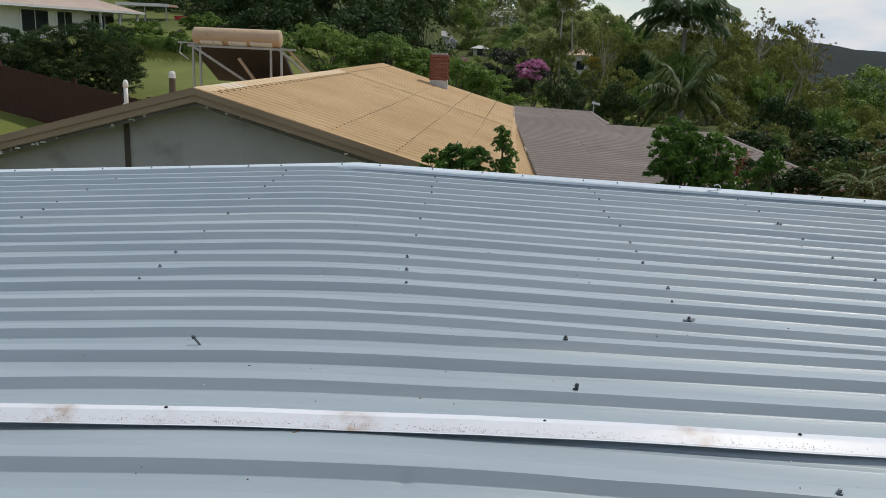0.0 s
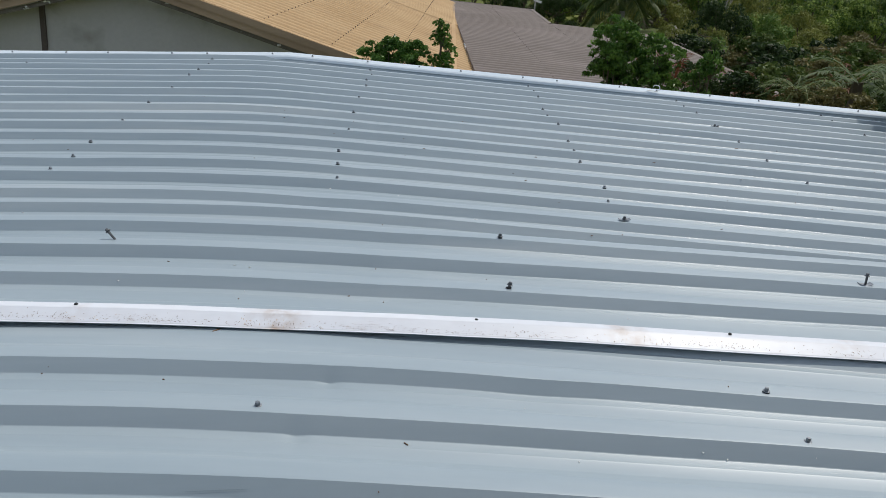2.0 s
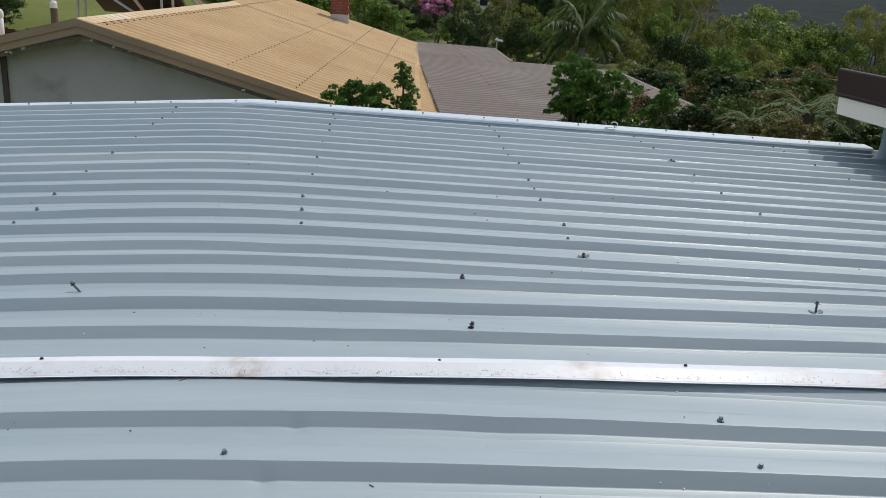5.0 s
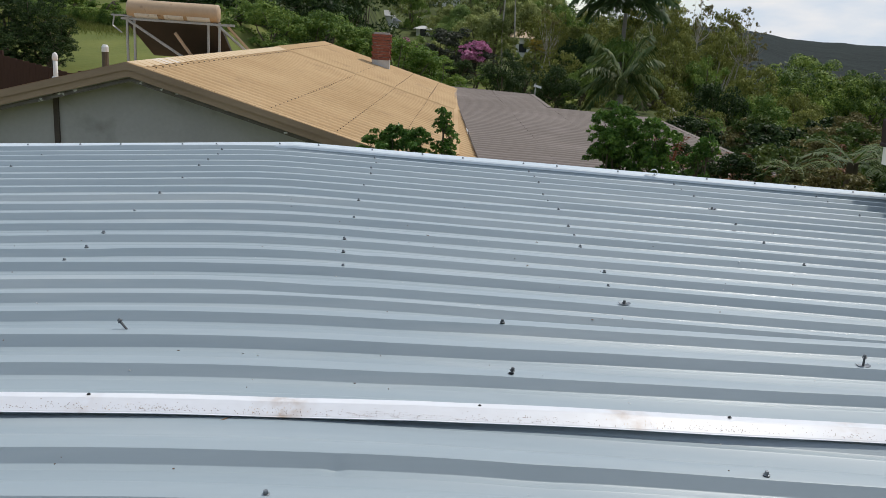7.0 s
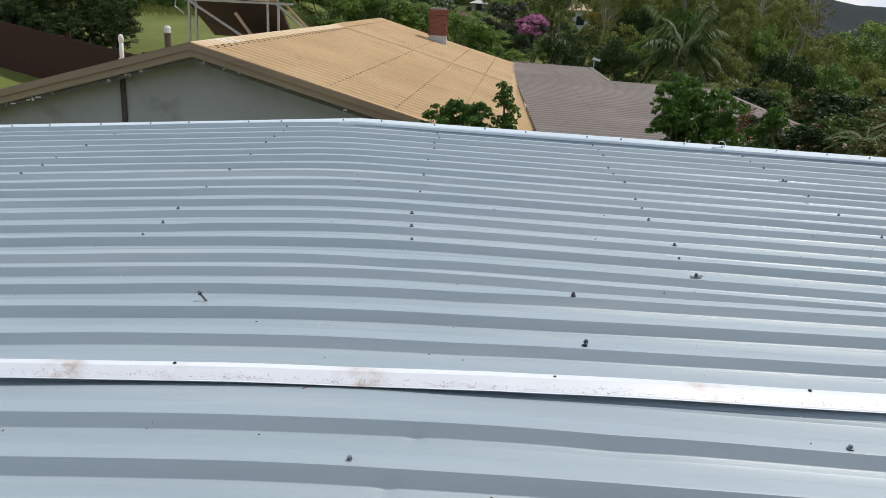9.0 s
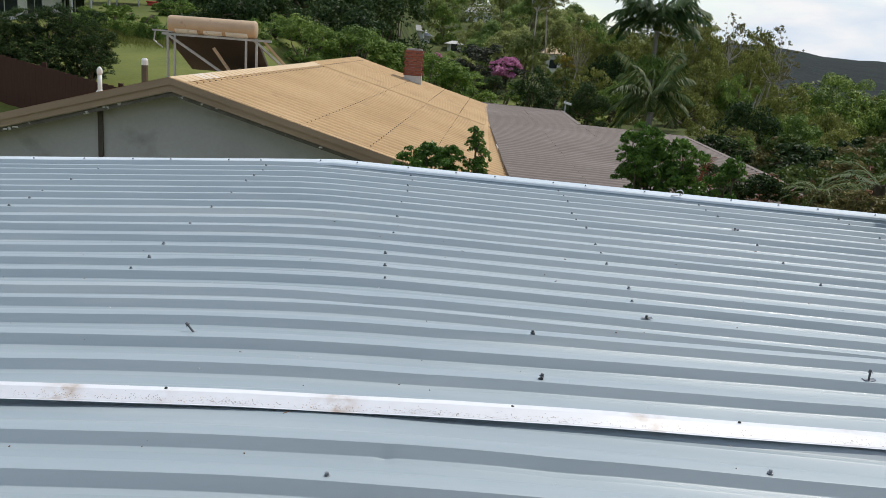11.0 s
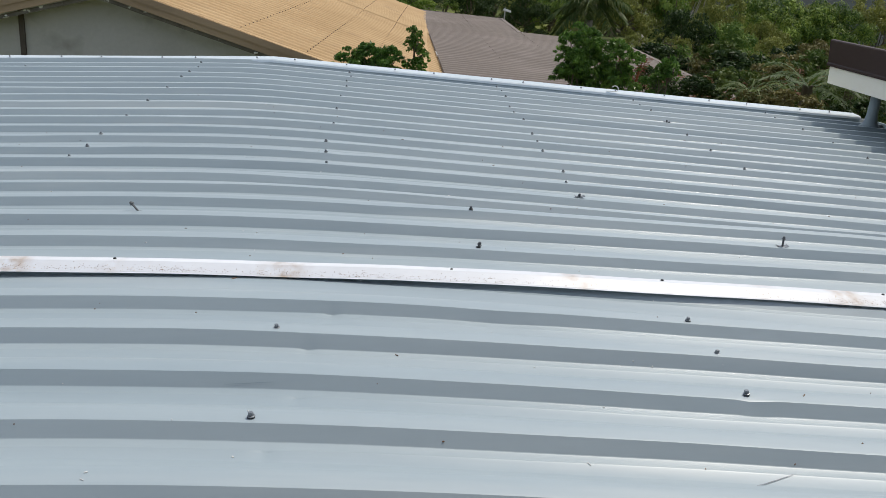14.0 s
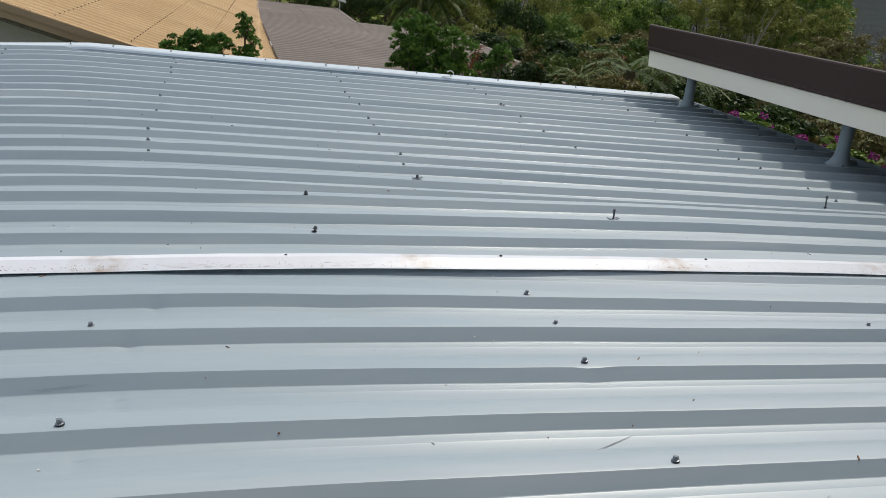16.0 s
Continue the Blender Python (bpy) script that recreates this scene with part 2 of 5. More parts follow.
M_PALEBARK = surface("pale_gum_bark", (0.42, 0.37, 0.31), (0.56, 0.51, 0.45), 2, 20, 0.9, 0, 0.3, 0.2, (1, 1, 0.3), (0.20, 0.15, 0.11), (0.58, 0.72), 2)
M_PALMTRUNK = surface("ringed_palm_trunk", (0.22, 0.20, 0.17), (0.34, 0.31, 0.27), 2, 30, 0.9, 0, 0.5, 0.2, (0.3, 0.3, 6))
M_UNDER = surface("leafy_hill_undergrowth", (0.050, 0.066, 0.022), (0.105, 0.125, 0.042), 0.25, 2.5, 0.95, 0, 0.8, 0.1, (1, 1, 1), (0.025, 0.033, 0.014), (0.5, 0.7), 0.6, 0.3)
# distance haze is put into this blue-dark ground colour
M_FARHILL = surface("haze_tinted_forest_floor", (0.009, 0.015, 0.014), (0.021, 0.029, 0.026), 0.02, 0.12, 0.95, 0, 0.9, 0.1, (1, 1, 1), None, (0, 1), 1, 3.0)
L_DARK = leafy("dark_green_leaves", (0.013, 0.028, 0.010), (0.030, 0.057, 0.016), (0.076, 0.114, 0.030))
L_MID = leafy("mid_green_leaves", (0.047, 0.096, 0.023), (0.114, 0.193, 0.038), (0.282, 0.362, 0.077))
L_BRIGHT = leafy("bright_green_leaves", (0.059, 0.112, 0.020), (0.125, 0.208, 0.035), (0.283, 0.367, 0.072))
L_OLIVE = leafy("olive_gum_leaves", (0.073, 0.087, 0.023), (0.169, 0.189, 0.044), (0.379, 0.380, 0.101))
L_RUST = leafy("rust_tinged_leaves", (0.054, 0.062, 0.020), (0.130, 0.115, 0.042), (0.260, 0.232, 0.089))
L_PURPLE = leafy("dark_purple_green_leaves", (0.023, 0.029, 0.021), (0.046, 0.055, 0.034), (0.098, 0.098, 0.065))
L_PINK = leafy("pink_blossom", (0.35, 0.08, 0.20), (0.55, 0.20, 0.36), (0.68, 0.36, 0.50))
# magenta dimmed so the colour carries the patio roof's shade
L_MAGENTA = leafy("magenta_bracts", (0.168, 0.012, 0.120), (0.270, 0.024, 0.192), (0.348, 0.072, 0.252))
L_RED = leafy("red_brown_new_leaves", (0.07, 0.02, 0.012), (0.14, 0.05, 0.025), (0.22, 0.11, 0.05))
L_YELLOW = leafy("yellow_blossom", (0.22, 0.16, 0.02), (0.36, 0.27, 0.04), (0.46, 0.38, 0.09))
L_PALM = leafy("palm_leaflets", (0.045, 0.095, 0.030), (0.075, 0.112, 0.030), (0.197, 0.217, 0.075))
L_CITRUS = leafy("glossy_citrus_leaves", (0.035, 0.100, 0.019), (0.075, 0.158, 0.029), (0.189, 0.315, 0.060), 0.35)
L_FERN = leafy("fern_green_leaves", (0.025, 0.053, 0.010), (0.060, 0.102, 0.019), (0.128, 0.163, 0.041))
# aerial haze painted in: bluish, low-contrast leaf tones for the far woods
L_FAR = leafy("haze_tinted_blue_green_woods", (0.0165, 0.0235, 0.0225), (0.0185, 0.026, 0.024), (0.0215, 0.029, 0.026))
# darker copy of the palm leaves, backlighting put into the colour
L_PALMBACKLIT = leafy("backlit_palm_leaflets", (0.028, 0.058, 0.020), (0.050, 0.095, 0.032), (0.11, 0.17, 0.06))
L_LIME = leafy("lime_tipped_leaves", (0.018, 0.042, 0.009), (0.072, 0.130, 0.021), (0.36, 0.46, 0.08), 0.55, 0.12)
# hazy brightness of the hill is put into these lightened leaf copies
L_HILL = leafy("lightened_olive_hill_leaves", (0.11, 0.135, 0.047), (0.235, 0.27, 0.09), (0.44, 0.47, 0.18), 0.55, 0.5)
L_HILLGREEN = leafy("lightened_green_hill_leaves", (0.080, 0.135, 0.040), (0.180, 0.26, 0.075), (0.37, 0.45, 0.145), 0.55, 0.5)
L_WOODS = leafy("far_woods_leaves", (0.046, 0.068, 0.024), (0.098, 0.128, 0.038), (0.210, 0.232, 0.070))




# ---- mesh helpers ----
class Geo:
    """Vertices and faces gathered for one mesh."""

    def __init__(self):
        self.v, self.f = [], []

    def add(self, vs, fs):
        o = len(self.v)
        self.v += [tuple(p) for p in vs]
        self.f += [tuple(o + i for i in q) for q in fs]
        return self

    def box(self, x0, y0, z0, x1, y1, z1, m=None):
        vs = [Vector((x, y, z)) for z in (z0, z1) for y in (y0, y1) for x in (x0, x1)]
        if m:
            vs = [m @ p for p in vs]
        return self.add(vs, [(0, 2, 3, 1), (4, 5, 7, 6), (0, 1, 5, 4), (2, 6, 7, 3), (0, 4, 6, 2), (1, 3, 7, 5)])

    def bar(self, a, b, w, h=None, up=(0, 0, 1)):
        """A square bar from a to b."""
        a, b, h = Vector(a), Vector(b), h or w
        d = (b - a).normalized()
        s = d.cross(Vector(up))
        s = (s if s.length > 1e-3 else Vector((1, 0, 0))).normalized()
        u = s.cross(d)
        vs = [p + s * (i * w / 2) + u * (j * h / 2) for p in (a, b) for i, j in ((-1, -1), (1, -1), (1, 1), (-1, 1))]
        return self.add(vs, [(3, 2, 1, 0), (4, 5, 6, 7), (0, 1, 5, 4), (1, 2, 6, 5), (2, 3, 7, 6), (3, 0, 4, 7)])

    def tube(self, pts, radii, seg=8, cap=True):
        pts = [Vector(p) for p in pts]
        vs, fs = [], []
        for i, p in enumerate(pts):
            d = (pts[min(i + 1, len(pts) - 1)] - pts[max(i - 1, 0)]).normalized()
            s = d.cross(Vector((0.13, 0.99, 0.05)))
            s = (s if s.length > 1e-3 else d.cross(Vector((1, 0, 0)))).normalized()
            u = s.cross(d)
            for k in range(seg):
                a = 2 * math.pi * k / seg
                vs.append(p + (s * math.cos(a) + u * math.sin(a)) * radii[i])
        for i in range(len(pts) - 1):
            for k in range(seg):
                fs.append((i * seg + k, (i + 1) * seg + k, (i + 1) * seg + (k + 1) % seg, i * seg + (k + 1) % seg))
        if cap:
            fs.append(tuple(range(seg)))
            fs.append(tuple(range(len(vs) - 1, len(vs) - 1 - seg, -1)))
        return self.add(vs, fs)

    def mesh(self, name, material, smooth=False):
        me = bpy.data.meshes.new(name)
        me.from_pydata(self.v, [], self.f)
        me.materials.append(material)
        if smooth:
            me.polygons.foreach_set("use_smooth", [True] * len(me.polygons))
        me.update()
        return me


def loose_faces(name, co, material):
    """A mesh of loose faces from an array (n, corners, 3)."""
    n, k = co.shape[:2]
    me = bpy.data.meshes.new(name)
    me.vertices.add(k * n)
    me.vertices.foreach_set("co", np.ascontiguousarray(co, dtype=np.float32).ravel())
    me.loops.add(k * n)
    me.loops.foreach_set("vertex_index", np.arange(k * n, dtype=np.int32))
    me.polygons.add(n)
    me.polygons.foreach_set("loop_start", np.arange(0, k * n, k, dtype=np.int32))
    me.materials.append(material)
    me.update(calc_edges=True)
    return me


def part(name, geo, material, parent, label="", smooth=False):
    me = geo.mesh(name, material, smooth) if isinstance(geo, Geo) else geo
    ob = new(name, me)
    ob.parent = parent
    return tagged(ob, label)


def thing(name, label, category, at=(0, 0, 0), turn=0.0, group="", kind="", pivot=None):
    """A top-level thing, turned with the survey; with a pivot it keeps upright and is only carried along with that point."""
    ob = new(name)
    if pivot is None:
        ob.matrix_basis = TILT @ pose(*at, 0, 0, turn)
    else:
        ob.matrix_basis = Matrix.Translation(TILT @ Vector(pivot) - Vector(pivot)) @ pose(*at, 0, 0, turn)
    return tagged(ob, label, category, group, kind)


def bevelled(geo, name, material, width, segments=2):
    me = geo.mesh(name, material)
    bm = bmesh.new()
    bm.from_mesh(me)
    bmesh.ops.remove_doubles(bm, verts=bm.verts, dist=1e-5)
    bmesh.ops.bevel(bm, geom=bm.edges[:], offset=width, segments=segments, affect="EDGES", profile=0.5)
    bm.to_mesh(me)
    bm.free()
    return me


# ---- ground ----
def smooth_step(a, b, v):
    u = np.clip((np.asarray(v, float) - a) / (b - a), 0, 1)
    return u * u * (3 - 2 * u)


def ground_height(x, y):
    """The lie of the land: a yard, a rising lawn to the west, a wooded hill ahead, a valley to the east and far ridges."""
    x, y = np.asarray(x, float), np.asarray(y, float)
    r = np.hypot(x, y)
    z = -2.9 + 0 * x
    lawn = -1.0 + 0.118 * (y - 25) - 0.05 * (x + 11)
    z = z + (np.clip(lawn, -2.9, 9) + 2.9) * smooth_step(-3.5, -8.5, x) * smooth_step(6, 20, y) * smooth_step(260, 120, r)
    z = z - 0.26 * np.clip(x + 15.0, 0, 4.0) * smooth_step(28.5, 26.0, y) * smooth_step(14, 20, y) * smooth_step(-7, -10, x)
    side = x / np.maximum(r, 1)
    hill = smooth_step(55, 260, y) * 14 * smooth_step(0.17, 0.05, side)
    z = z + hill * smooth_step(2500, 700, r)
    z = z - 55 * smooth_step(0.22, 0.50, side) * smooth_step(24, 210, r)
    ridge = 23 * smooth_step(900, 1500, r) * smooth_step(2300, 1700, r) * (1 + 0.14 * np.sin(side * 27) + 0.07 * np.sin(side * 73 + 1) + 0.03 * np.sin(side * 190))
    z = z + ridge * smooth_step(0.15, 0.4, side)
    z = z - 120 * smooth_step(1900, 3500, r)
    return z + 0.05 * np.sin(x * 0.7) * np.sin(y * 0.53) * smooth_step(12, 30, r)


def build_ground():
    rad = np.concatenate([[0.0], np.geomspace(2.0, 4600, 120)])
    ang = np.linspace(0, 2 * math.pi, 360, endpoint=False)
    rr, aa = np.meshgrid(rad, ang, indexing="ij")
    x, y = rr * np.sin(aa), rr * np.cos(aa)
    z = ground_height(x, y)
    n = len(ang)
    g = Geo()
    g.v = [tuple(p) for p in np.stack([x, y, z], -1).reshape(-1, 3).tolist()]
    g.f = [(i * n + k, (i + 1) * n + k, (i + 1) * n + (k + 1) % n, i * n + (k + 1) % n) for i in range(1, len(rad) - 1) for k in range(n)]
    g.f += [(0, n + k, n + (k + 1) % n) for k in range(n)]
    me = g.mesh("ground", M_GRASS, True)
    me.materials.append(M_FARHILL)
    me.materials.append(M_UNDER)
    for p in me.polygons:
        c = p.center
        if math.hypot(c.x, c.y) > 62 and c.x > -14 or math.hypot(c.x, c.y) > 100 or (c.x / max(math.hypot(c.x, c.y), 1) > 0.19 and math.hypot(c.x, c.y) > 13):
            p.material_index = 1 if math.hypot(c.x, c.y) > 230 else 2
    ground = tagged(new("ground", me), "green grassy ground rising to wooded hills", "ground", kind="structure")
    ground.matrix_basis = TILT


build_ground()


def gz(x, y):
    return float(ground_height(x, y))


def upright(x, y, top):
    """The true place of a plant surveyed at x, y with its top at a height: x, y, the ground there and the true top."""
    p = TILT @ Vector((x, y, top))
    sx = p.x
    for _ in range(6):
        q = TILT @ Vector((sx, y, gz(sx, y)))
        sx += p.x - q.x
    return p.x, y, q.z, p.z


# ---- the blue-grey roof ----
PITCH, FIRST = 0.19, 2.11
ROOF_X0, ROOF_X1 = -5.0, 3.66
ROOF_Y0, ROOF_Y1 = FIRST - 16 * PITCH, FIRST + 21 * PITCH - 0.01


def crest(x, y):
    """Height of the rib tops: level to the west, falling gently to the east, with a soft bend between."""
    a = 0.021 + 0.018 * np.maximum(y - 2.3, 0)
    b = 0.006 - 0.094 * x + 0.003 * (y - 2.3)
    s = 0.008 + 0.017 * np.clip((5.0 - y) / 2.5, 0, 1)
    return -s * np.log(np.exp(-a / s) + np.exp(-b / s))


# across one rib, from its far side towards the camera: offset from the screw line and depth
RIB = [(0.0435, -0.0072), (0.0400, -0.0050), (0.034, -0.0034), (0.022, -0.0016), (0.008, -0.0005), (-0.008, 0.0), (-0.0195, 0.0011), (-0.0215, 0.0008), (-0.0235, -0.0012), (-0.0440, -0.0228), (-0.0455, -0.0237), (-0.0475, -0.0241), (-0.1055, -0.0241), (-0.1085, -0.0237), (-0.1115, -0.0226)]
RIB_SHIFT = {1: 0.0335, 2: 0.05, 3: 0.05, 4: 0.055, 5: 0.025}


def askew(x):
    """The sheet beyond the flashing strip was laid out of square: it swings away to the east."""
    return 0.052 * np.clip(x - 0.12, 0.0, 1.75)


def rib_y(k, x=0.0):
    """Where the screw line of rib k lies; the sheets are lapped unevenly beyond the flashing strip."""
    return FIRST + k * PITCH + (RIB_SHIFT.get(k, -0.025) if k > 0 else 0.0) + (float(askew(x)) if 2 <= k <= 4 else 0.0)


def rib_run(k):
    """The folds of rib k from its far side to the foot of the next nearer rib."""
    gap = rib_y(k) - rib_y(k - 1)
    foot = max(gap - 0.0845, 0.058)
    top = [(0.020, -0.0040), (0.018, -0.0028), (0.015, -0.0018), (0.010, -0.0008), (0.004, -0.0003)] if k == 5 else RIB[:5]
    swage = [(-0.066, -0.0241), (-0.0705, -0.0233), (-0.075, -0.0241)] if foot > 0.09 else []
    return top + RIB[5:12] + swage + [(-foot, -0.0241), (-foot - 0.003, -0.0237), (-foot - 0.006, -0.0226)]


DENTS = [(0.95, 1.70, 0.005, 0.03), (0.00, 1.645, 0.004, 0.015), (0.00, 1.865, 0.004, 0.015), (-0.04, 1.455, 0.004, 0.015), (0.04, 2.06, 0.004, 0.015), (-0.12, 3.20, 0.003, 0.12), (-1.0, 3.60, 0.003, 0.1), (0.45, 2.05, 0.003, 0.09), (-0.98, 2.62, 0.004, 0.12), (0.0, 3.62, 0.004, 0.05), (0.02, 4.38, 0.003, 0.05)]


def roof_height(x, y, rib, drop):
    z = crest(x, y) + drop
    z = z + 0.0011 * np.sin(1.9 * x + 1.7 * rib) + 0.0006 * np.sin(5.3 * x + 2.9 * rib) + 0.0004 * np.sin(11.0 * x - 4.1 * rib)
    for dx, dy, deep, wide in DENTS:
        z = z - deep * np.exp(-(((x - dx) / wide) ** 2 + ((y - dy) / (0.05 if wide > 0.035 else 0.022)) ** 2))
    return z


def build_roof():
    roof = thing("metal_roof", "blue-grey painted trapezoidal steel roof with screws along its ribs", "roof")
    xs = np.concatenate([np.arange(ROOF_X0, -1.2, 0.10), np.arange(-1.2, -0.13, 0.03), np.arange(-0.13, 0.13, 0.01), np.arange(0.13, 2.2, 0.03), np.arange(2.2, ROOF_X1 + 0.05, 0.08)])
    ribs = list(range(-16, 22))
    for s in range(0, len(ribs), 4):
        g = Geo()
        run = []
        for k in ribs[s : s + 4][::-1]:
            folds = rib_run(k)
            for i, (off, drop) in enumerate(folds):
                foot = i >= len(folds) - 3
                swing = (0.0 if foot else 1.0) if k == 2 else 1.0 if 3 <= k <= 4 else 0.5 if k == 5 and foot else 0.0
                run.append((k, rib_y(k) + off, min(drop, -0.009) if k == 1 else drop, swing))
        k = ribs[s]
        lap = 0.0035
        run = [(kk, y, d + (lap if i < 9 else 0.0), w) for i, (kk, y, d, w) in enumerate(run)]
        run += [(k - 1, rib_y(k - 1) + off, drop, 1.0 if 2 <= k - 1 <= 4 else 0.0) for off, drop in RIB[:9]]
        pts = []
        for kk, y, d, w in run:
            yy = y + w * askew(xs)
            pts.append(np.stack([xs, yy, roof_height(xs, yy, kk, d)], -1))
        pts = np.array(pts)
        n = len(xs)
        g.v = [tuple(p) for p in pts.reshape(-1, 3).tolist()]
        g.f = [(i * n + j, (i + 1) * n + j, (i + 1) * n + j + 1, i * n + j + 1) for i in range(len(run) - 1) for j in range(n - 1)]
        me = g.mesh("roofing_sheet", M_ROOF, True)
        me.set_sharp_from_angle(angle=radians(14))
        part("roofing_sheet", me, M_ROOF, roof)
    return roof


metal_roof = build_roof()


def screw_mesh(name, lift, lean, washer):
    """A hexagon-head screw with its flange; lift: how far it has backed out."""
    g = Geo()
    top = Vector((lean[0] * lift, lean[1] * lift, lift))
    if lift > 0.004:
        g.tube([(0, 0, -0.004), top], [0.0036, 0.0036], 6)
    d = Vector((lean[0], lean[1], 1)).normalized()
    g.tube([top, top + d * 0.0012, top + d * 0.002], [0.0076, 0.0076, 0.0055], 12)
    g.tube([top + d * 0.002, top + d * 0.0075, top + d * 0.0088], [0.0049, 0.0049, 0.0038], 6)
    return g.mesh(name, M_OLDSCREW if lift > 0.004 else M_SCREW)


def washer_mesh(r, thick, sag=0.0):
    g = Geo()
    seg = 14
    for i, (rad, z) in enumerate(((0.003, thick), (r, thick), (r, 0.0))):
        g.v += [(rad * math.cos(2 * math.pi * k / seg), rad * math.sin(2 * math.pi * k / seg), z - sag * abs(math.sin(2 * math.pi * k / seg)) * rad / r) for k in range(seg)]
    g.f = [(i * seg + k, i * seg + (k + 1) % seg, (i + 1) * seg + (k + 1) % seg, (i + 1) * seg + k) for i in range(2) for k in range(seg)]
    return g.mesh("washer", M_RUBBER if r < 0.012 else M_SCREW)


def set_screws():
    flat, seal = screw_mesh("screw", 0.0022, (0, 0), True), washer_mesh(0.0074, 0.0018)
    rng = random.Random(4)
    rows = {
        -2.10: [9, 11, 13, 14, 15, 17, 19], -1.04: [7, 8, 9, 11, 13, 15, 17, 18, 19, 20], -0.08: [7, 8, 9, 11, 13, 15, 17, 18, 19, 20],
        0.90: [7, 8, 10, 11, 12, 14, 15, 16, 18, 19, 20], 1.85: [10, 12, 14, 16, 18, 19, 20], 2.78: [6, 7, 9, 10, 11, 13, 15, 17, 19, 20],
        -3.1: [10, 12, 14, 16, 18], 3.4: [8, 10, 12, 14],
    }
    near = {0.945: [0, -1], 0.958: [-2, -4], -0.085: [-1, -3], -1.04: [-1, -3], 1.85: [-1, -3]}
    for table in (rows, near):
        for x, ks in table.items():
            for k in ks:
                px, py = x + rng.uniform(-0.015, 0.015), rib_y(k, x) + rng.uniform(-0.003, 0.004)
                pz = float(roof_height(px, py, k, 0.0)) + 0.0003
                ob = part("screw", flat, None, metal_roof)
                ob.matrix_basis = pose(px, py, pz, rng.uniform(-6, 6), rng.uniform(-6, 6), rng.uniform(0, 360))
                w = part("washer", seal, None, ob)
    saddle = Geo()
    for i in range(9):
        u = -0.019 + 0.038 * i / 8
        z = 11.0 * u * u
        saddle.v += [(u, -0.010, z), (u, 0.010, z), (u, 0.010, z + 0.0016), (u, -0.010, z + 0.0016)]
    saddle.f = [(4 * i + k, 4 * i + (k + 1) % 4, 4 * i + 4 + (k + 1) % 4, 4 * i + 4 + k) for i in range(8) for k in range(4)] + [(3, 2, 1, 0), (32, 33, 34, 35)]
    cup = saddle.mesh("washer", M_SCREW)
    for x, k, dy, lift, lean, washered in ((0.447, 2, 0.002, 0.008, (0.3, 0.0), False), (0.458, 4, -0.012, 0.005, (0, 0), False), (0.90, 6, 0.0, 0.007, (0, 0), True), (1.51, 3, 0.0, 0.030, (0.05, 0.0), True), (2.63, 5, 0.03, 0.042, (0.0, 0.0), False), (-0.60, 3, 0.02, 0.022, (-1.1, 0.5), False), (1.84, 16, 0.0, 0.006, (0.2, 0), True)):
        py = rib_y(k, x) + dy
        pz = float(roof_height(x, rib_y(k, x), k, 0.0))
        ob = part("loose_screw", screw_mesh("loose_screw", lift, lean, washered), None, metal_roof, "backed-out galvanised roofing screw")
        ob.matrix_basis = pose(x, py, pz)
        if washered:
            w = part("washer", cup, None, ob, "curled cyclone washer")
            w.matrix_basis = pose(0, 0, 0.0025)
        else:
            part("washer", seal, None, ob)


set_screws()


def folded(name, section, x0, x1, step, zfun, material, wobble=0.0, seed=0, skew=0.0):
    """A folded sheet-metal strip along x; section: offsets in y and z, on the height zfun(x)."""
    rng = random.Random(seed)
    xs = np.arange(x0, x1 + step / 2, step)
    ph = [rng.uniform(0, 6) for _ in range(4)]
    g = Geo()
    loop = section + [(y, z - 0.0012) for y, z in section[::-1]]
    for x in xs:
        w = wobble * (math.sin(3.1 * x + ph[0]) + 0.5 * math.sin(8.3 * x + ph[1]))
        for y, z in loop:
            g.v.append((float(x), y + w * 0.6 + skew * float(askew(x)), zfun(float(x)) + z + w * 0.5))
    n = len(loop)
    for i in range(len(xs) - 1):
        for k in range(n):
            g.f.append((i * n + k, (i + 1) * n + k, (i + 1) * n + (k + 1) % n, i * n + (k + 1) % n))
    return g.mesh(name, material)


def strip_z(x):
    """The strip spans the bend in one gentle sweep, then follows the fall of the sheets."""
    u = min(max(x, -1.1), 1.5)
    z = -0.0126 - 0.0416 * u - 0.0124 * u * u - 0.0195 * max(u - 0.2, 0.0) - 0.006 * min(max((u + 0.2) * 2, 0.0), 1.0)
    return z - 0.094 * max(x - 1.5, 0.0) - 0.005 * math.exp(-(((x + 0.15) / 0.2) ** 2))


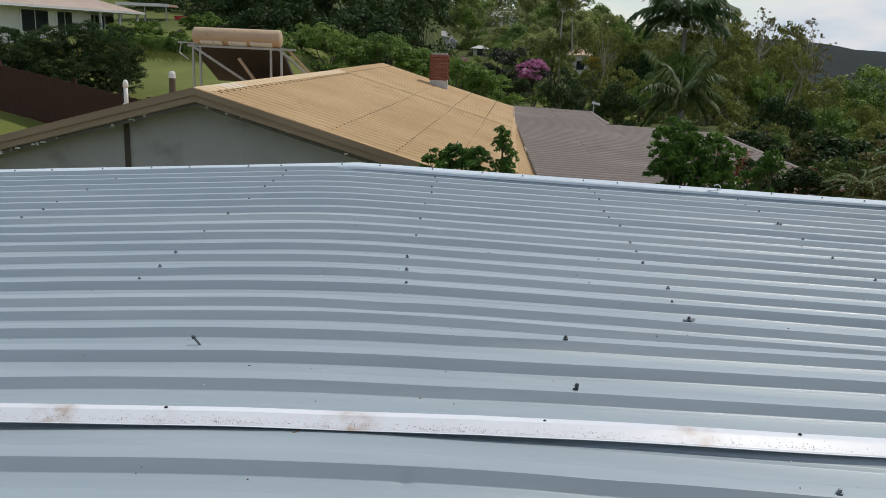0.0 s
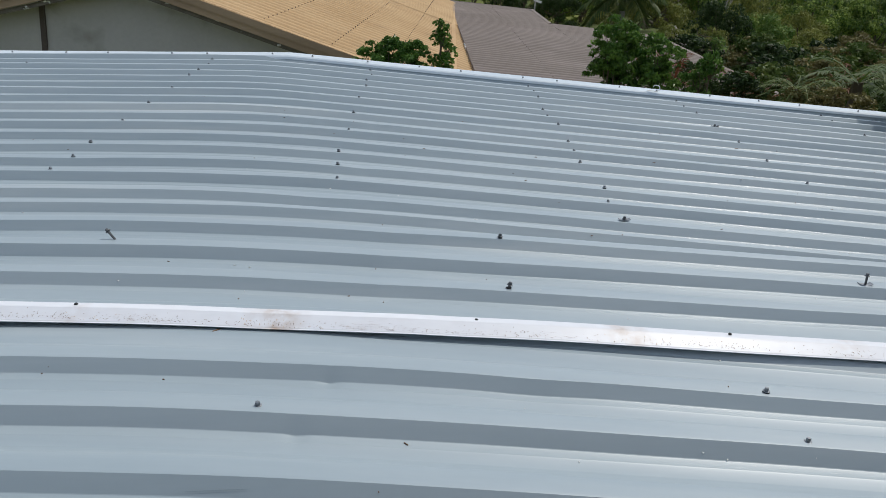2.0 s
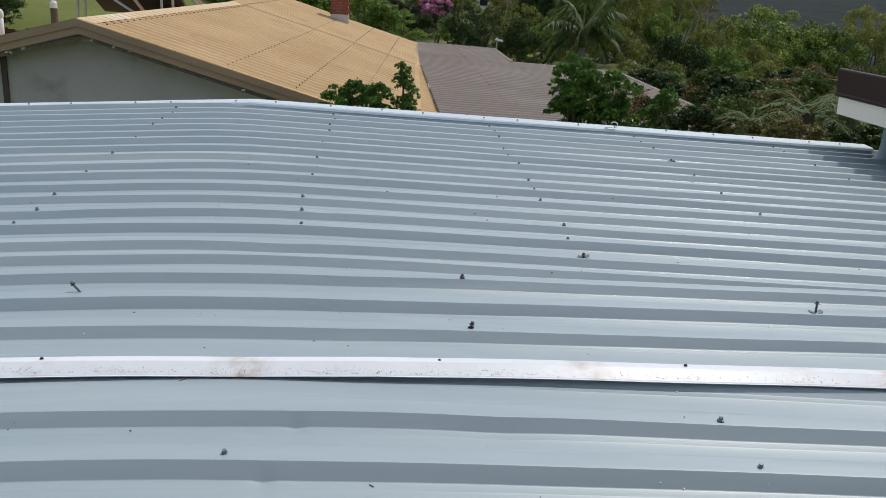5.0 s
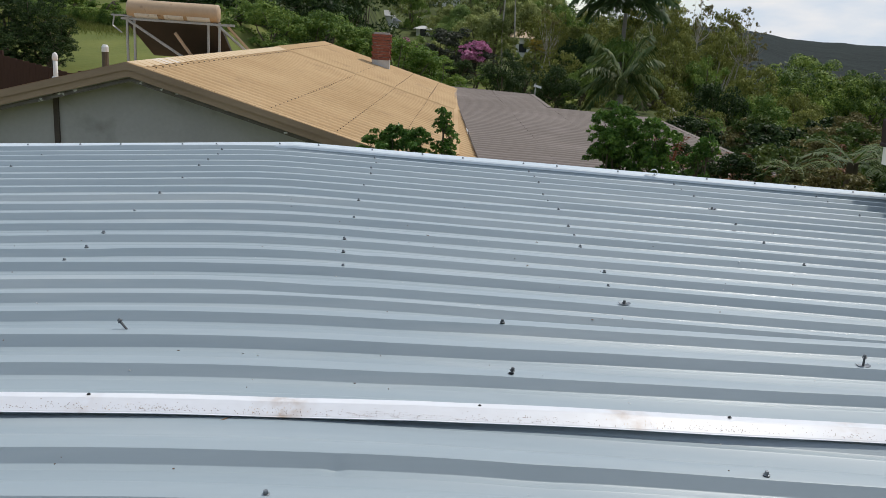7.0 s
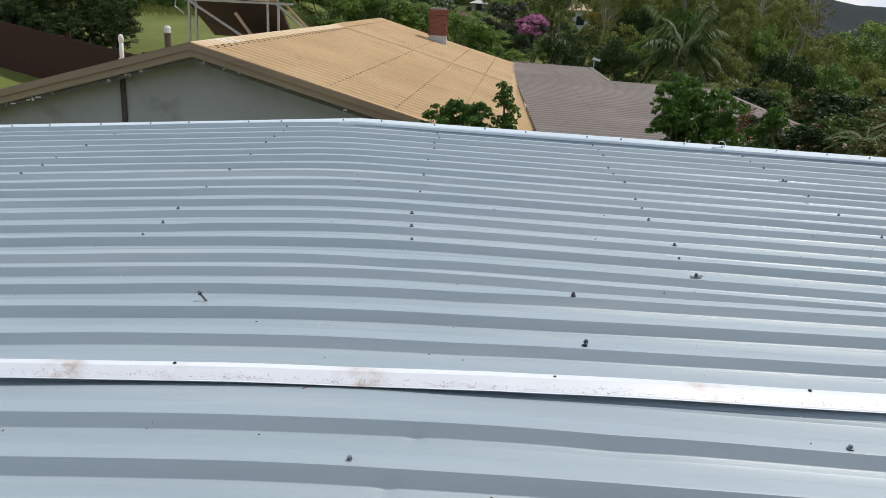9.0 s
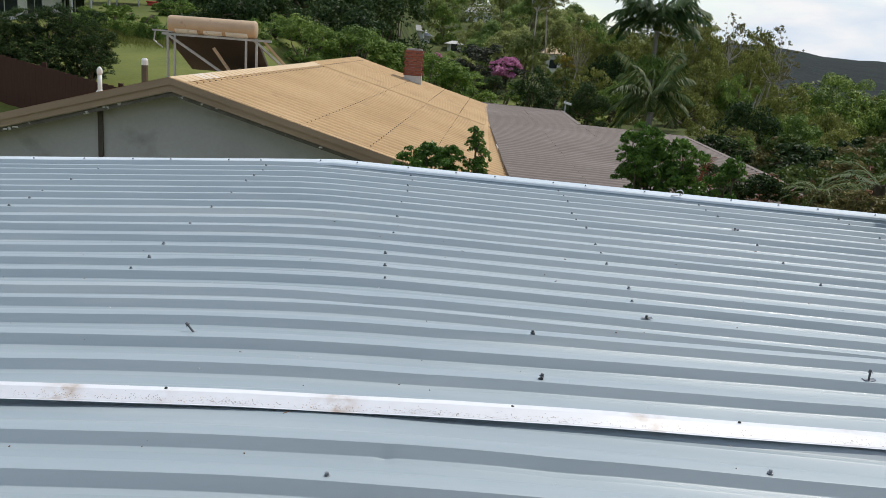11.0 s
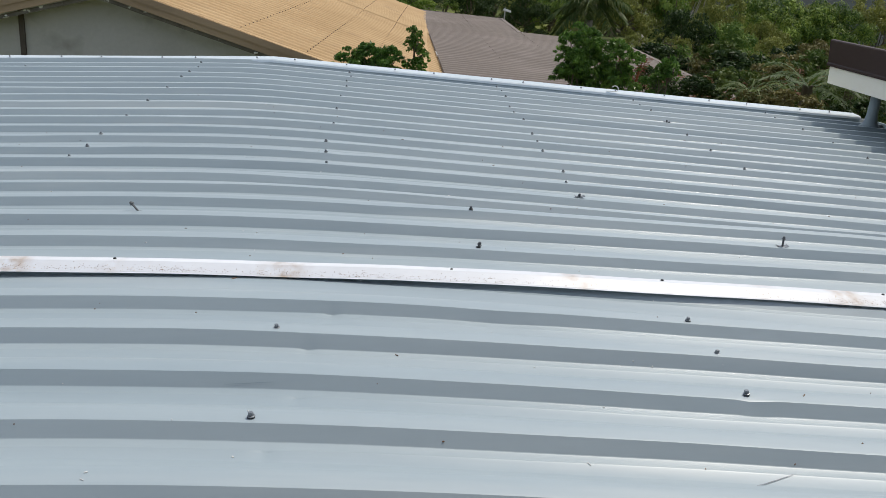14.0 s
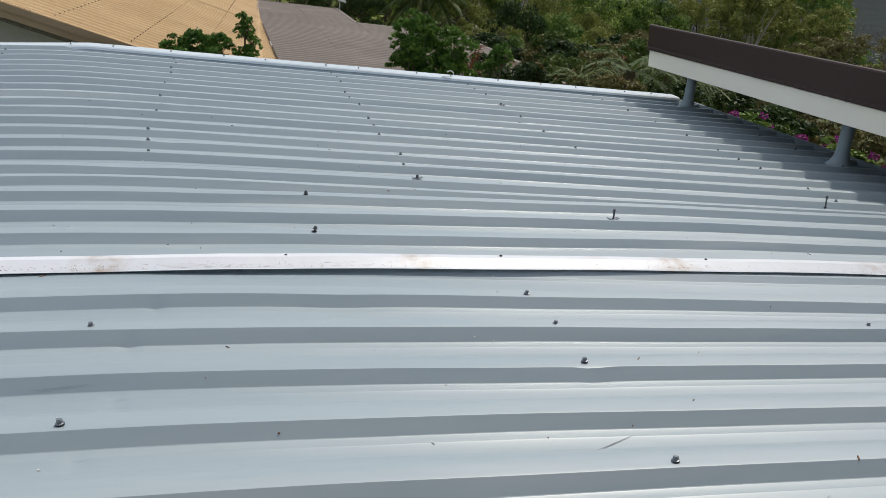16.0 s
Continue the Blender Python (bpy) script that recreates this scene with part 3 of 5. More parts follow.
def build_strip():
    strip = thing("flashing_strip", "white painted folded steel flashing strip with rust stains on the ribs", "flashing")
    y = FIRST + PITCH + 0.02
    sec = [(0.030, 0.002), (0.027, 0.011), (0.020, 0.0150), (-0.002, 0.0155), (-0.005, 0.0150), (-0.008, 0.0135), (-0.040, -0.001), (-0.043, -0.0028), (-0.047, -0.0024)]
    part("strip", folded("strip", [(y + a, b) for a, b in sec], ROOF_X0, ROOF_X1 - 0.1, 0.05, strip_z, M_STRIP, 0.0022, 3, 0.577), None, strip)
    rng = random.Random(8)
    specks, stains = Geo(), Geo()
    for at, count in ((-0.80, 24), (-0.55, 10), (-0.10, 24), (0.72, 16), (1.50, 24), (2.2, 20), (-1.8, 20)):
        for _ in range(count):
            x = rng.gauss(at, 0.045)
            u = 1 - abs(rng.gauss(0, 0.35))
            if u < 0.05:
                continue
            l, w = rng.uniform(0.001, 0.004), rng.uniform(0.0004, 0.0012)
            c = Vector((x, y + 0.577 * float(askew(x)) - 0.008 - 0.031 * u, strip_z(x) + 0.0135 - 0.014 * u + 0.0009))
            d = Vector((rng.uniform(-0.2, 0.2), 0.9, 0.41)) * min(l, 0.03 * u + 0.001, 0.03 * (1 - u) + 0.003)
            e = Vector((w, 0, 0))
            stains.add([c - d, c - e, c + d, c + e], [(0, 1, 2, 3)])
    tagged(part("stains", stains, M_STAIN, strip, "pale brown rust streaks"), kind="stuff")
    for _ in range(1300):
        x = rng.uniform(-2.2, 3.2) if rng.random() < 0.25 else rng.gauss(rng.choice((-1.9, -1.3, -0.83, -0.62, -0.40, -0.34, -0.10, 0.08, 0.15, 0.34, 0.50, 0.90, 1.24, 1.5, 1.55, 2.4)), 0.06)
        u = 1 - abs(rng.gauss(0, 0.30))
        if u < 0:
            continue
        yy, zz = y + 0.577 * float(askew(x)) - 0.008 - 0.031 * u, 0.0135 - 0.014 * u + 0.0012
        r = rng.uniform(0.0004, 0.0010)
        zc = strip_z(x) + zz
        a = rng.uniform(0, 3)
        e1 = Vector((math.cos(a), math.sin(a) * 0.78, math.sin(a) * 0.62)) * r * rng.uniform(1, 2.2)
        e2 = Vector((-math.sin(a), math.cos(a) * 0.78, math.cos(a) * 0.62)) * r
        c = Vector((x, yy, zc))
        specks.add([c - e1, c - e2 * 0.8, c + e1, c + e2], [(0, 1, 2, 3)])
    tagged(part("specks", specks, M_RUST, strip, "dark rust and lichen specks"), kind="stuff")
    for x in (-0.55, 0.35, 0.95, 1.62):
        ry = y + 0.008 + 0.577 * float(askew(x))
        g = Geo().tube([(x, ry, strip_z(x) + 0.015), (x, ry, strip_z(x) + 0.018)], [0.005, 0.003], 8)
        part("rivet", g, M_RUBBER, strip)


build_strip()


def build_litter():
    """Scuffs, twigs and grit lying on the sheets."""
    rng = random.Random(15)
    for x, y, l, a, w in ((0.88, 1.445, 0.13, 27, 0.0011), (-0.10, 1.692, 0.10, 3, 0.0003), (1.17, 1.235, 0.10, 32, 0.0012)):
        g = Geo()
        n = 10
        for i in range(n + 1):
            u = i / n - 0.5
            px, py = x + u * l * math.cos(radians(a)), y + u * l * math.sin(radians(a))
            k = min(range(-24, 22), key=lambda q: abs(rib_y(q, px) - py - 0.04))
            wide = w * (1 - (2 * u) ** 2) + 0.0002
            for sgn in (-1, 1):
                yy = py + sgn * wide
                off = yy - rib_y(k, px)
                fold = sorted(rib_run(k))
                drop = float(np.interp(off, [f[0] for f in fold], [f[1] for f in fold]))
                g.v.append((px, yy, float(roof_height(px, yy, k, drop)) + 0.0016))
        g.f = [(2 * i, 2 * i + 2, 2 * i + 3, 2 * i + 1) for i in range(n)]
        part("scuff", g, M_SCREW if w > 0.0005 else M_POST, metal_roof, "dark scuff on the paint")
    dark, pale = Geo(), Geo()
    for _ in range(260):
        x, k = rng.uniform(-1.8, 3.2), rng.randint(-5, 14)
        off = rng.uniform(-0.10, 0.03)
        fold = sorted(rib_run(k))
        drop = float(np.interp(off, [f[0] for f in fold], [f[1] for f in fold]))
        y = rib_y(k, x) + off
        z = float(roof_height(x, y, k, drop)) + 0.0006
        r = rng.uniform(0.0008, 0.0022)
        l = r * rng.choice((1, 1, 1.5, 4.0))
        m = pose(x, y, z, 0, 0, rng.uniform(0, 180))
        (dark if rng.random() < 0.6 else pale).box(-l, -r * 0.6, -0.001, l, r * 0.6, 0.0012, m)
    tagged(new("leaf_litter", dark.mesh("leaf_litter", M_RUST)), "tiny dark leaf crumbs scattered on the roof", "litter", kind="stuff").matrix_basis = TILT
    tagged(new("grit", pale.mesh("grit", M_TIMBER)), "tiny pale grit scattered on the roof", "grit", kind="stuff").matrix_basis = TILT


build_litter()


def build_cap():
    cap = thing("barge_capping", "pale zinc-coloured folded capping along the roof's far edge", "capping")
    y = ROOF_Y1
    sec = [(0.085, -0.11), (0.085, 0.012), (0.080, 0.016), (-0.030, 0.011), (-0.040, 0.004), (-0.048, -0.009)]
    part("capping", folded("capping", [(y + a, b) for a, b in sec], ROOF_X0, ROOF_X1 - 0.06, 0.06, lambda x: float(min(0.080, 0.0225 - 0.093 * x)), M_CAP, 0.0010, 5), None, cap)
    seal = screw_mesh("screw", 0.002, (0, 0), True)
    for i in range(26):
        x = -4.6 + i * 0.32 + 0.05 * math.sin(i * 2.7)
        ob = part("screw", seal, None, cap)
        ob.matrix_basis = pose(x, y - 0.010 + 0.01 * math.sin(i), float(min(0.080, 0.0225 - 0.093 * x)) + 0.014)
    hook = thing("wire_hook", "curled loop of pale wire on the roof's far edge", "wire")
    pts = [(1.76 + 0.024 * math.cos(a), y - 0.03 + 0.01 * a / 6, float(0.0225 - 0.093 * 1.76) + 0.036 + 0.020 * math.sin(a)) for a in np.linspace(-2.2, 2.6, 14)]
    part("wire", Geo().tube([(1.70, y - 0.03, float(0.0225 - 0.093 * 1.7) + 0.015)] + pts, [0.003] * 15, 6), M_PVC, hook)


build_cap()


def build_under_roof():
    """The walls below the roof and its eaves gutter."""
    g = Geo()
    x0, x1, y0, y1, zt, zb = ROOF_X0 + 0.1, ROOF_X1 - 0.35, ROOF_Y0 + 0.1, ROOF_Y1 - 0.05, -0.36, -3.1
    for a in ((x0, y0, x1, y0 + 0.1), (x0, y1 - 0.1, x1, y1), (x0, y0 + 0.1, x0 + 0.1, y1 - 0.1), (x1 - 0.1, y0 + 0.1, x1, y1 - 0.1)):
        g.box(a[0], a[1], zb, a[2], a[3], zt)
    tagged(new("wall_north", g.mesh("wall_north", M_WALL)), "grey wall under the blue-grey roof", "wall", kind="structure")
    gut = thing("gutter", "dark eaves gutter along the low edge of the roof", "gutter")
    z = float(crest(ROOF_X1, 4)) - 0.02
    sec = [(-0.03, 0.0), (-0.03, -0.10), (0.0, -0.12), (0.09, -0.12), (0.11, -0.10), (0.11, 0.0), (0.10, 0.0), (0.10, -0.095), (-0.02, -0.095), (-0.02, 0.0)]
    gg = Geo()
    for y in (ROOF_Y0, ROOF_Y1 + 0.05):
        gg.v += [(ROOF_X1 + a, y, z + b) for a, b in sec]
    n = len(sec)
    gg.f = [(k, (k + 1) % n, n + (k + 1) % n, n + k) for k in range(n)]
    part("trough", gg, M_POST, gut)


build_under_roof()


def build_sky_blocker():
    """A plain unseen wall added behind the walk to darken the rib faces."""
    g = Geo().box(-0.7, -1.2, -3.1, 10.0, -1.0, 3.3)
    tagged(new("sky_blocker_south", g.mesh("sky_blocker_south", M_SKYBLOCK)), "plain dark brown upper wall of the house", "wall", kind="structure")


build_sky_blocker()


# ---- the raised patio roof on posts ----
def build_patio():
    roof = thing("patio_roof", "raised patio roof with dark brown gutter and white beam on short posts", "roof")
    x, y0, y1 = 3.32, -0.98, 6.12
    g = Geo().box(x, y0, -0.068, x + 0.045, y1, 0.050)
    part("beam", bevelled(g, "beam", M_WHITE, 0.003), None, roof, "white painted beam")
    sec = [(0.012, 0.237), (-0.012, 0.236), (-0.018, 0.228), (-0.012, 0.080), (-0.020, 0.072), (-0.020, 0.056), (0.012, 0.054)]
    gg = Geo()
    for y in (y0, y1 + 0.012):
        gg.v += [(x + a, y, b) for a, b in sec]
    n = len(sec)
    gg.f = [(k, n + k, n + (k + 1) % n, (k + 1) % n) for k in range(n)] + [tuple(range(n)), tuple(range(2 * n - 1, n - 1, -1))]
    part("gutter", gg, M_DARKBROWN, roof, "dark brown steel gutter")
    top = Geo()
    px = x + 0.014
    while px < x + 4.6:
        zt = 0.085 - 0.14 * (px - x)
        top.box(px, y0, zt - 0.06, px + 0.28, y1 - 0.02, zt)
        top.box(px + 0.28, y0, zt - 0.06, px + 0.32, y1 - 0.02, zt + 0.02)
        px += 0.32
    part("roof_sheet", top, M_DARKBROWN, roof)
    part("end_beam", Geo().add([(x + 0.046, y1 - 0.05, -0.042), (x + 3.2, y1 - 0.05, -0.45), (x + 3.2, y1, -0.45), (x + 0.046, y1, -0.042), (x + 0.046, y1 - 0.05, 0.072), (x + 3.2, y1 - 0.05, -0.33), (x + 3.2, y1, -0.33), (x + 0.046, y1, 0.072)], [(3, 2, 1, 0), (4, 5, 6, 7), (0, 1, 5, 4), (1, 2, 6, 5), (2, 3, 7, 6), (3, 0, 4, 7)]), M_WHITE, roof)
    for y in (5.76, 4.09, 2.4, 0.7):
        zr = float(crest(3.48, y)) - 0.02
        prof = [(0.0, 0.080), (0.012, 0.074), (0.03, 0.054), (0.06, 0.041), (0.10, 0.036), (0.06 - zr, 0.035)]
        p = Geo().tube([Vector((3.48, y, zr)) + UP * a for a, _ in prof], [r for _, r in prof], 20)
        part("post", p, M_POST, roof, "round blue-grey post with flared flashing", True)
    for y in (5.9, 2.2):
        part("ground_post", Geo().box(x + 3.0, y - 0.05, gz(x + 3.0, y) - 0.1, x + 3.1, y + 0.05, -0.36), M_WHITE, roof)


build_patio()


# ---- the tan-roofed house ----
H_Y0, H_Y1 = 13.0, 29.0
R_Z, R_SLOPE, W_SLOPE = 0.32, 0.355, 0.211


def ridge_x(y):
    return -4.0 + (y - 13.0) * 0.064


def build_tan_house():
    house = thing("tan_roofed_house", "low grey house with a faded tan corrugated roof and brown bargeboards", "house")
    per, pitch = 8, 0.28
    ys = np.arange(H_Y0 - 0.02, H_Y1, pitch / per)
    for side, reach, fall in ((1, 5.08, R_SLOPE), (-1, 5.6, W_SLOPE)):
        g = Geo()
        cols = np.array([0.0, 0.9, 1.8, 2.75, 3.7, 4.6, reach])
        for iy, y in enumerate(ys):
            wave = 0.047 * math.cos(2 * math.pi * iy / per) + (0.03 if y > 22.4 else 0.0)
            for u in cols:
                sag = 0.012 * math.sin(u * 1.3 + y * 0.5)
                g.v.append((ridge_x(y) + side * u, float(y), R_Z - fall * u + wave + sag * 0.4))
        n = len(cols)
        for i in range(len(ys) - 1):
            for k in range(n - 1):
                q = (i * n + k, (i + 1) * n + k, (i + 1) * n + k + 1, i * n + k + 1)
                g.f.append(q if side < 0 else q[::-1])
        part("roof", g, M_TAN, house, "faded tan corrugated roof slope", True)
        bolts = Geo()
        for u in (0.30, 1.95, 2.92, 3.75):
            for y in np.arange(H_Y0 - 0.02 + pitch, H_Y1 - 0.1, pitch):
                c = (ridge_x(y) + side * u, y, R_Z - fall * u + 0.045 + (0.03 if y > 22.4 else 0.0))
                e = 0.010 if u < 0.5 else 0.006
                bolts.box(c[0] - e, c[1] - e, c[2] - 0.004, c[0] + e, c[1] + e, c[2] + 0.014)
        tagged(part("bolts", bolts, M_DOWN, house, "rows of dark roof bolts"), kind="stuff")
    cap = Geo()
    sec = [(-0.20, -0.045), (-0.05, 0.012), (0.0, 0.035), (0.05, 0.012), (0.20, -0.045)]
    for i, y in enumerate(np.arange(H_Y0 - 0.03, H_Y1 + 0.01, 0.25)):
        cap.v += [(ridge_x(y) + a, float(y), R_Z + b + 0.015) for a, b in sec]
    n = len(sec)
    rows = len(cap.v) // n
    cap.f = [(i * n + k, i * n + k + 1, (i + 1) * n + k + 1, (i + 1) * n + k) for i in range(rows - 1) for k in range(n - 1)]
    part("ridge_cap", cap, M_RIDGE, house, "pale ridge capping")
    # gable wall, cover batten, bargeboards
    wall = Geo()
    y, xr, zb = H_Y0 + 0.42, ridge_x(H_Y0), -3.1
    pts = [(xr - 5.2, zb), (xr + 4.7, zb), (xr + 4.7, R_Z - R_SLOPE * 4.7 - 0.08), (xr, R_Z - 0.08), (xr - 5.2, R_Z - W_SLOPE * 5.2 - 0.08)]
    wall.v = [(a, y, b) for a, b in pts] + [(a, y + 0.12, b) for a, b in pts]
    wall.f = [(0, 1, 2, 3, 4), (9, 8, 7, 6, 5)] + [(k, k + 5, (k + 1) % 5 + 5, (k + 1) % 5) for k in range(5)]
    part("gable_wall", wall, M_WALL, house, "grey fibro gable wall")
    for sx, xx in ((1, xr + 4.55), (-1, xr - 5.2)):
        zt = R_Z - (R_SLOPE if sx > 0 else W_SLOPE) * abs(xx - xr) - 0.1
        part("side_wall", Geo().box(xx, y + 0.122, zb, xx + 0.12, H_Y1 - 0.5, zt - 0.05), M_WALL, house)
    part("rear_wall", Geo().add([(ridge_x(28.5) - 5.2, 28.5, zb), (ridge_x(28.5) + 4.6, 28.5, zb), (ridge_x(28.5) + 4.6, 28.5, -1.4), (ridge_x(28.5), 28.5, R_Z - 0.1), (ridge_x(28.5) - 5.2, 28.5, -0.95)], [(0, 1, 2, 3, 4)]), M_WALL, house)
    part("cover_batten", Geo().bar(Vector((-5.243, y - 0.0205, -0.02)) - UP * 3.0, (-5.243, y - 0.0205, -0.02), 0.075, 0.039, (0, 1, 0)), M_DOWN, house, "dark brown vertical batten")
    for side, reach, fall in ((1, 5.1, R_SLOPE), (-1, 5.65, W_SLOPE)):
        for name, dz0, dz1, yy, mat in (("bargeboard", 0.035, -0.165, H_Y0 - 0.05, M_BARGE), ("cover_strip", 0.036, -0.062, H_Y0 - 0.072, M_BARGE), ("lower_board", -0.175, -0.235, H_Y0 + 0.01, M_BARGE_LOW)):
            g = Geo()
            for yq in (yy, yy + 0.03):
                for u, zz in ((0, dz0), (reach, dz0), (reach, dz1), (0, dz1)):
                    g.v.append((xr + side * u, yq, R_Z - fall * u + zz))
            g.f = [(0, 1, 2, 3), (7, 6, 5, 4), (0, 4, 5, 1), (1, 5, 6, 2), (2, 6, 7, 3), (3, 7, 4, 0)]
            part(name, g, mat, house)
        g = Geo()
        g.add([(xr, H_Y0 - 0.06, R_Z + 0.045), (xr + side * reach, H_Y0 - 0.06, R_Z - fall * reach + 0.045), (xr + side * reach, H_Y0 + 0.10, R_Z - fall * reach + 0.045), (xr, H_Y0 + 0.10, R_Z + 0.045),
               (xr, H_Y0 - 0.06, R_Z + 0.005), (xr + side * reach, H_Y0 - 0.06, R_Z - fall * reach + 0.005), (xr + side * reach, H_Y0 + 0.10, R_Z - fall * reach + 0.005), (xr, H_Y0 + 0.10, R_Z + 0.005)],
              [(0, 1, 2, 3), (7, 6, 5, 4), (0, 4, 5, 1), (2, 6, 7, 3)])
        part("barge_cap", g, M_BARGE if side < 0 else M_TAN, house)
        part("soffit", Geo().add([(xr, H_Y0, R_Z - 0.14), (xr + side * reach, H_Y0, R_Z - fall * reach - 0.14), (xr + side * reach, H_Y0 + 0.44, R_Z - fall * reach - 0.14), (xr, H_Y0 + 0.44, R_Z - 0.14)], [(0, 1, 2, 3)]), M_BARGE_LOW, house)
    part("eave_flashing", Geo().bar((0.80, 15.0, -1.31), (1.30, 29.0, -1.175), 0.09, 0.06), M_TAN, house)
    # peeled paint and nests on the gable trim
    for x, s in ((-1.8, 0.028), (-6.4, 0.045), (-6.56, 0.03), (-6.80, 0.04), (-5.3, 0.018)):
        z = R_Z - (R_SLOPE if x > xr else W_SLOPE) * abs(x - xr) - 0.205
        g = Geo().box(x - s, H_Y0 - 0.006, z - 0.012, x + s, H_Y0 + 0.008, z + 0.014)
        part("peeled_patch", bevelled(g, "peeled_patch", M_PVC, 0.009), None, house)
    # rainwater pipe stub at the seam with the brown roof
    part("gutter_end", Geo().box(1.16, 18.4, -1.38, 1.20, 19.0, -1.30), M_PVC, house, "white gutter end")


build_tan_house()


def build_chimney():
    """A brick chimney on the east slope, with a flashed base and a corbelled top."""
    ch = thing("brick_chimney", "square red brick chimney with a grey flashed base", "chimney", pivot=(-1.05, 27.3, 0.0))
    cx, cy, w = -1.05, 27.3, 0.25
    z0, z1 = -0.62, 0.66
    part("core", Geo().box(cx - w + 0.012, cy - w + 0.012, z0, cx + w - 0.012, cy + w - 0.012, z1 - 0.01), M_MORTAR, ch, "grey mortar")
    part("flashing", Geo().box(cx - w - 0.02, cy - w - 0.02, z0, cx + w + 0.02, cy + w + 0.02, -0.14), M_LEAD, ch, "grey lead flashing")
    brick = bevelled(Geo().box(-0.115, -0.055, -0.0375, 0.115, 0.055, 0.0375), "brick", M_BRICK, 0.005, 1)
    rows = 9
    for r in range(rows):
        z = -0.10 + r * 0.086
        out = 0.03 if r >= rows - 2 else 0.0
        for k in range(2):
            for side in range(4):
                off = (k - 0.5) * 0.245 + (0.06 if r % 2 else -0.06)
                a = side * 90
                ob = part("brick", brick, None, ch)
                ob.matrix_basis = pose(cx, cy, z, 0, 0, a) @ pose(off, -w + 0.05 - out, 0)
        part("course", Geo().box(cx - w + 0.004 - out, cy - w + 0.004 - out, z - 0.036, cx + w - 0.004 + out, cy + w - 0.004 + out, z + 0.036), M_BRICK, ch)
    part("top", Geo().box(cx - w + 0.02, cy - w + 0.02, z1 - 0.02, cx + w - 0.02, cy + w - 0.02, z1 + 0.02), M_MORTAR, ch)


build_chimney()


def build_vents():
    v = thing("vent_pipe", "white weathered vent pipe with a domed cap on the tan roof", "vent pipe", pivot=(-5.88, 15.0, 0.2))
    x, y = -5.88, 15.0
    z = R_Z - W_SLOPE * (ridge_x(y) - x)
    part("pipe", Geo().tube([(x, y, z - 0.05), (x, y, 0.32)], [0.037, 0.037], 14), M_PVC, v, "", True)
    part("cap", Geo().tube([(x, y, 0.31), (x, y, 0.33), (x, y, 0.39), (x, y, 0.43), (x, y, 0.445)], [0.038, 0.047, 0.047, 0.030, 0.007], 14), M_TIMBER, v, "white domed cap", True)
    part("collar", Geo().tube([(x, y, z - 0.03), (x, y, 0.02), (x, y, 0.05)], [0.07, 0.066, 0.046], 14), M_PVC, v)
    p = thing("timber_post", "grey weathered timber post with a white painted top", "post", pivot=(-8.86, 25.5, 0.0))
    px, py = -8.86, 25.5
    zb = gz(px, py)
    part("post", Geo().tube([(px, py, zb - 0.1), (px, py, 0.17)], [0.10, 0.095], 10), M_BARK, p)
    part("band", Geo().tube([(px, py, 0.171), (px, py, 0.31), (px, py, 0.37)], [0.10, 0.10, 0.06], 10), M_PVC, p, "white painted top")


build_vents()


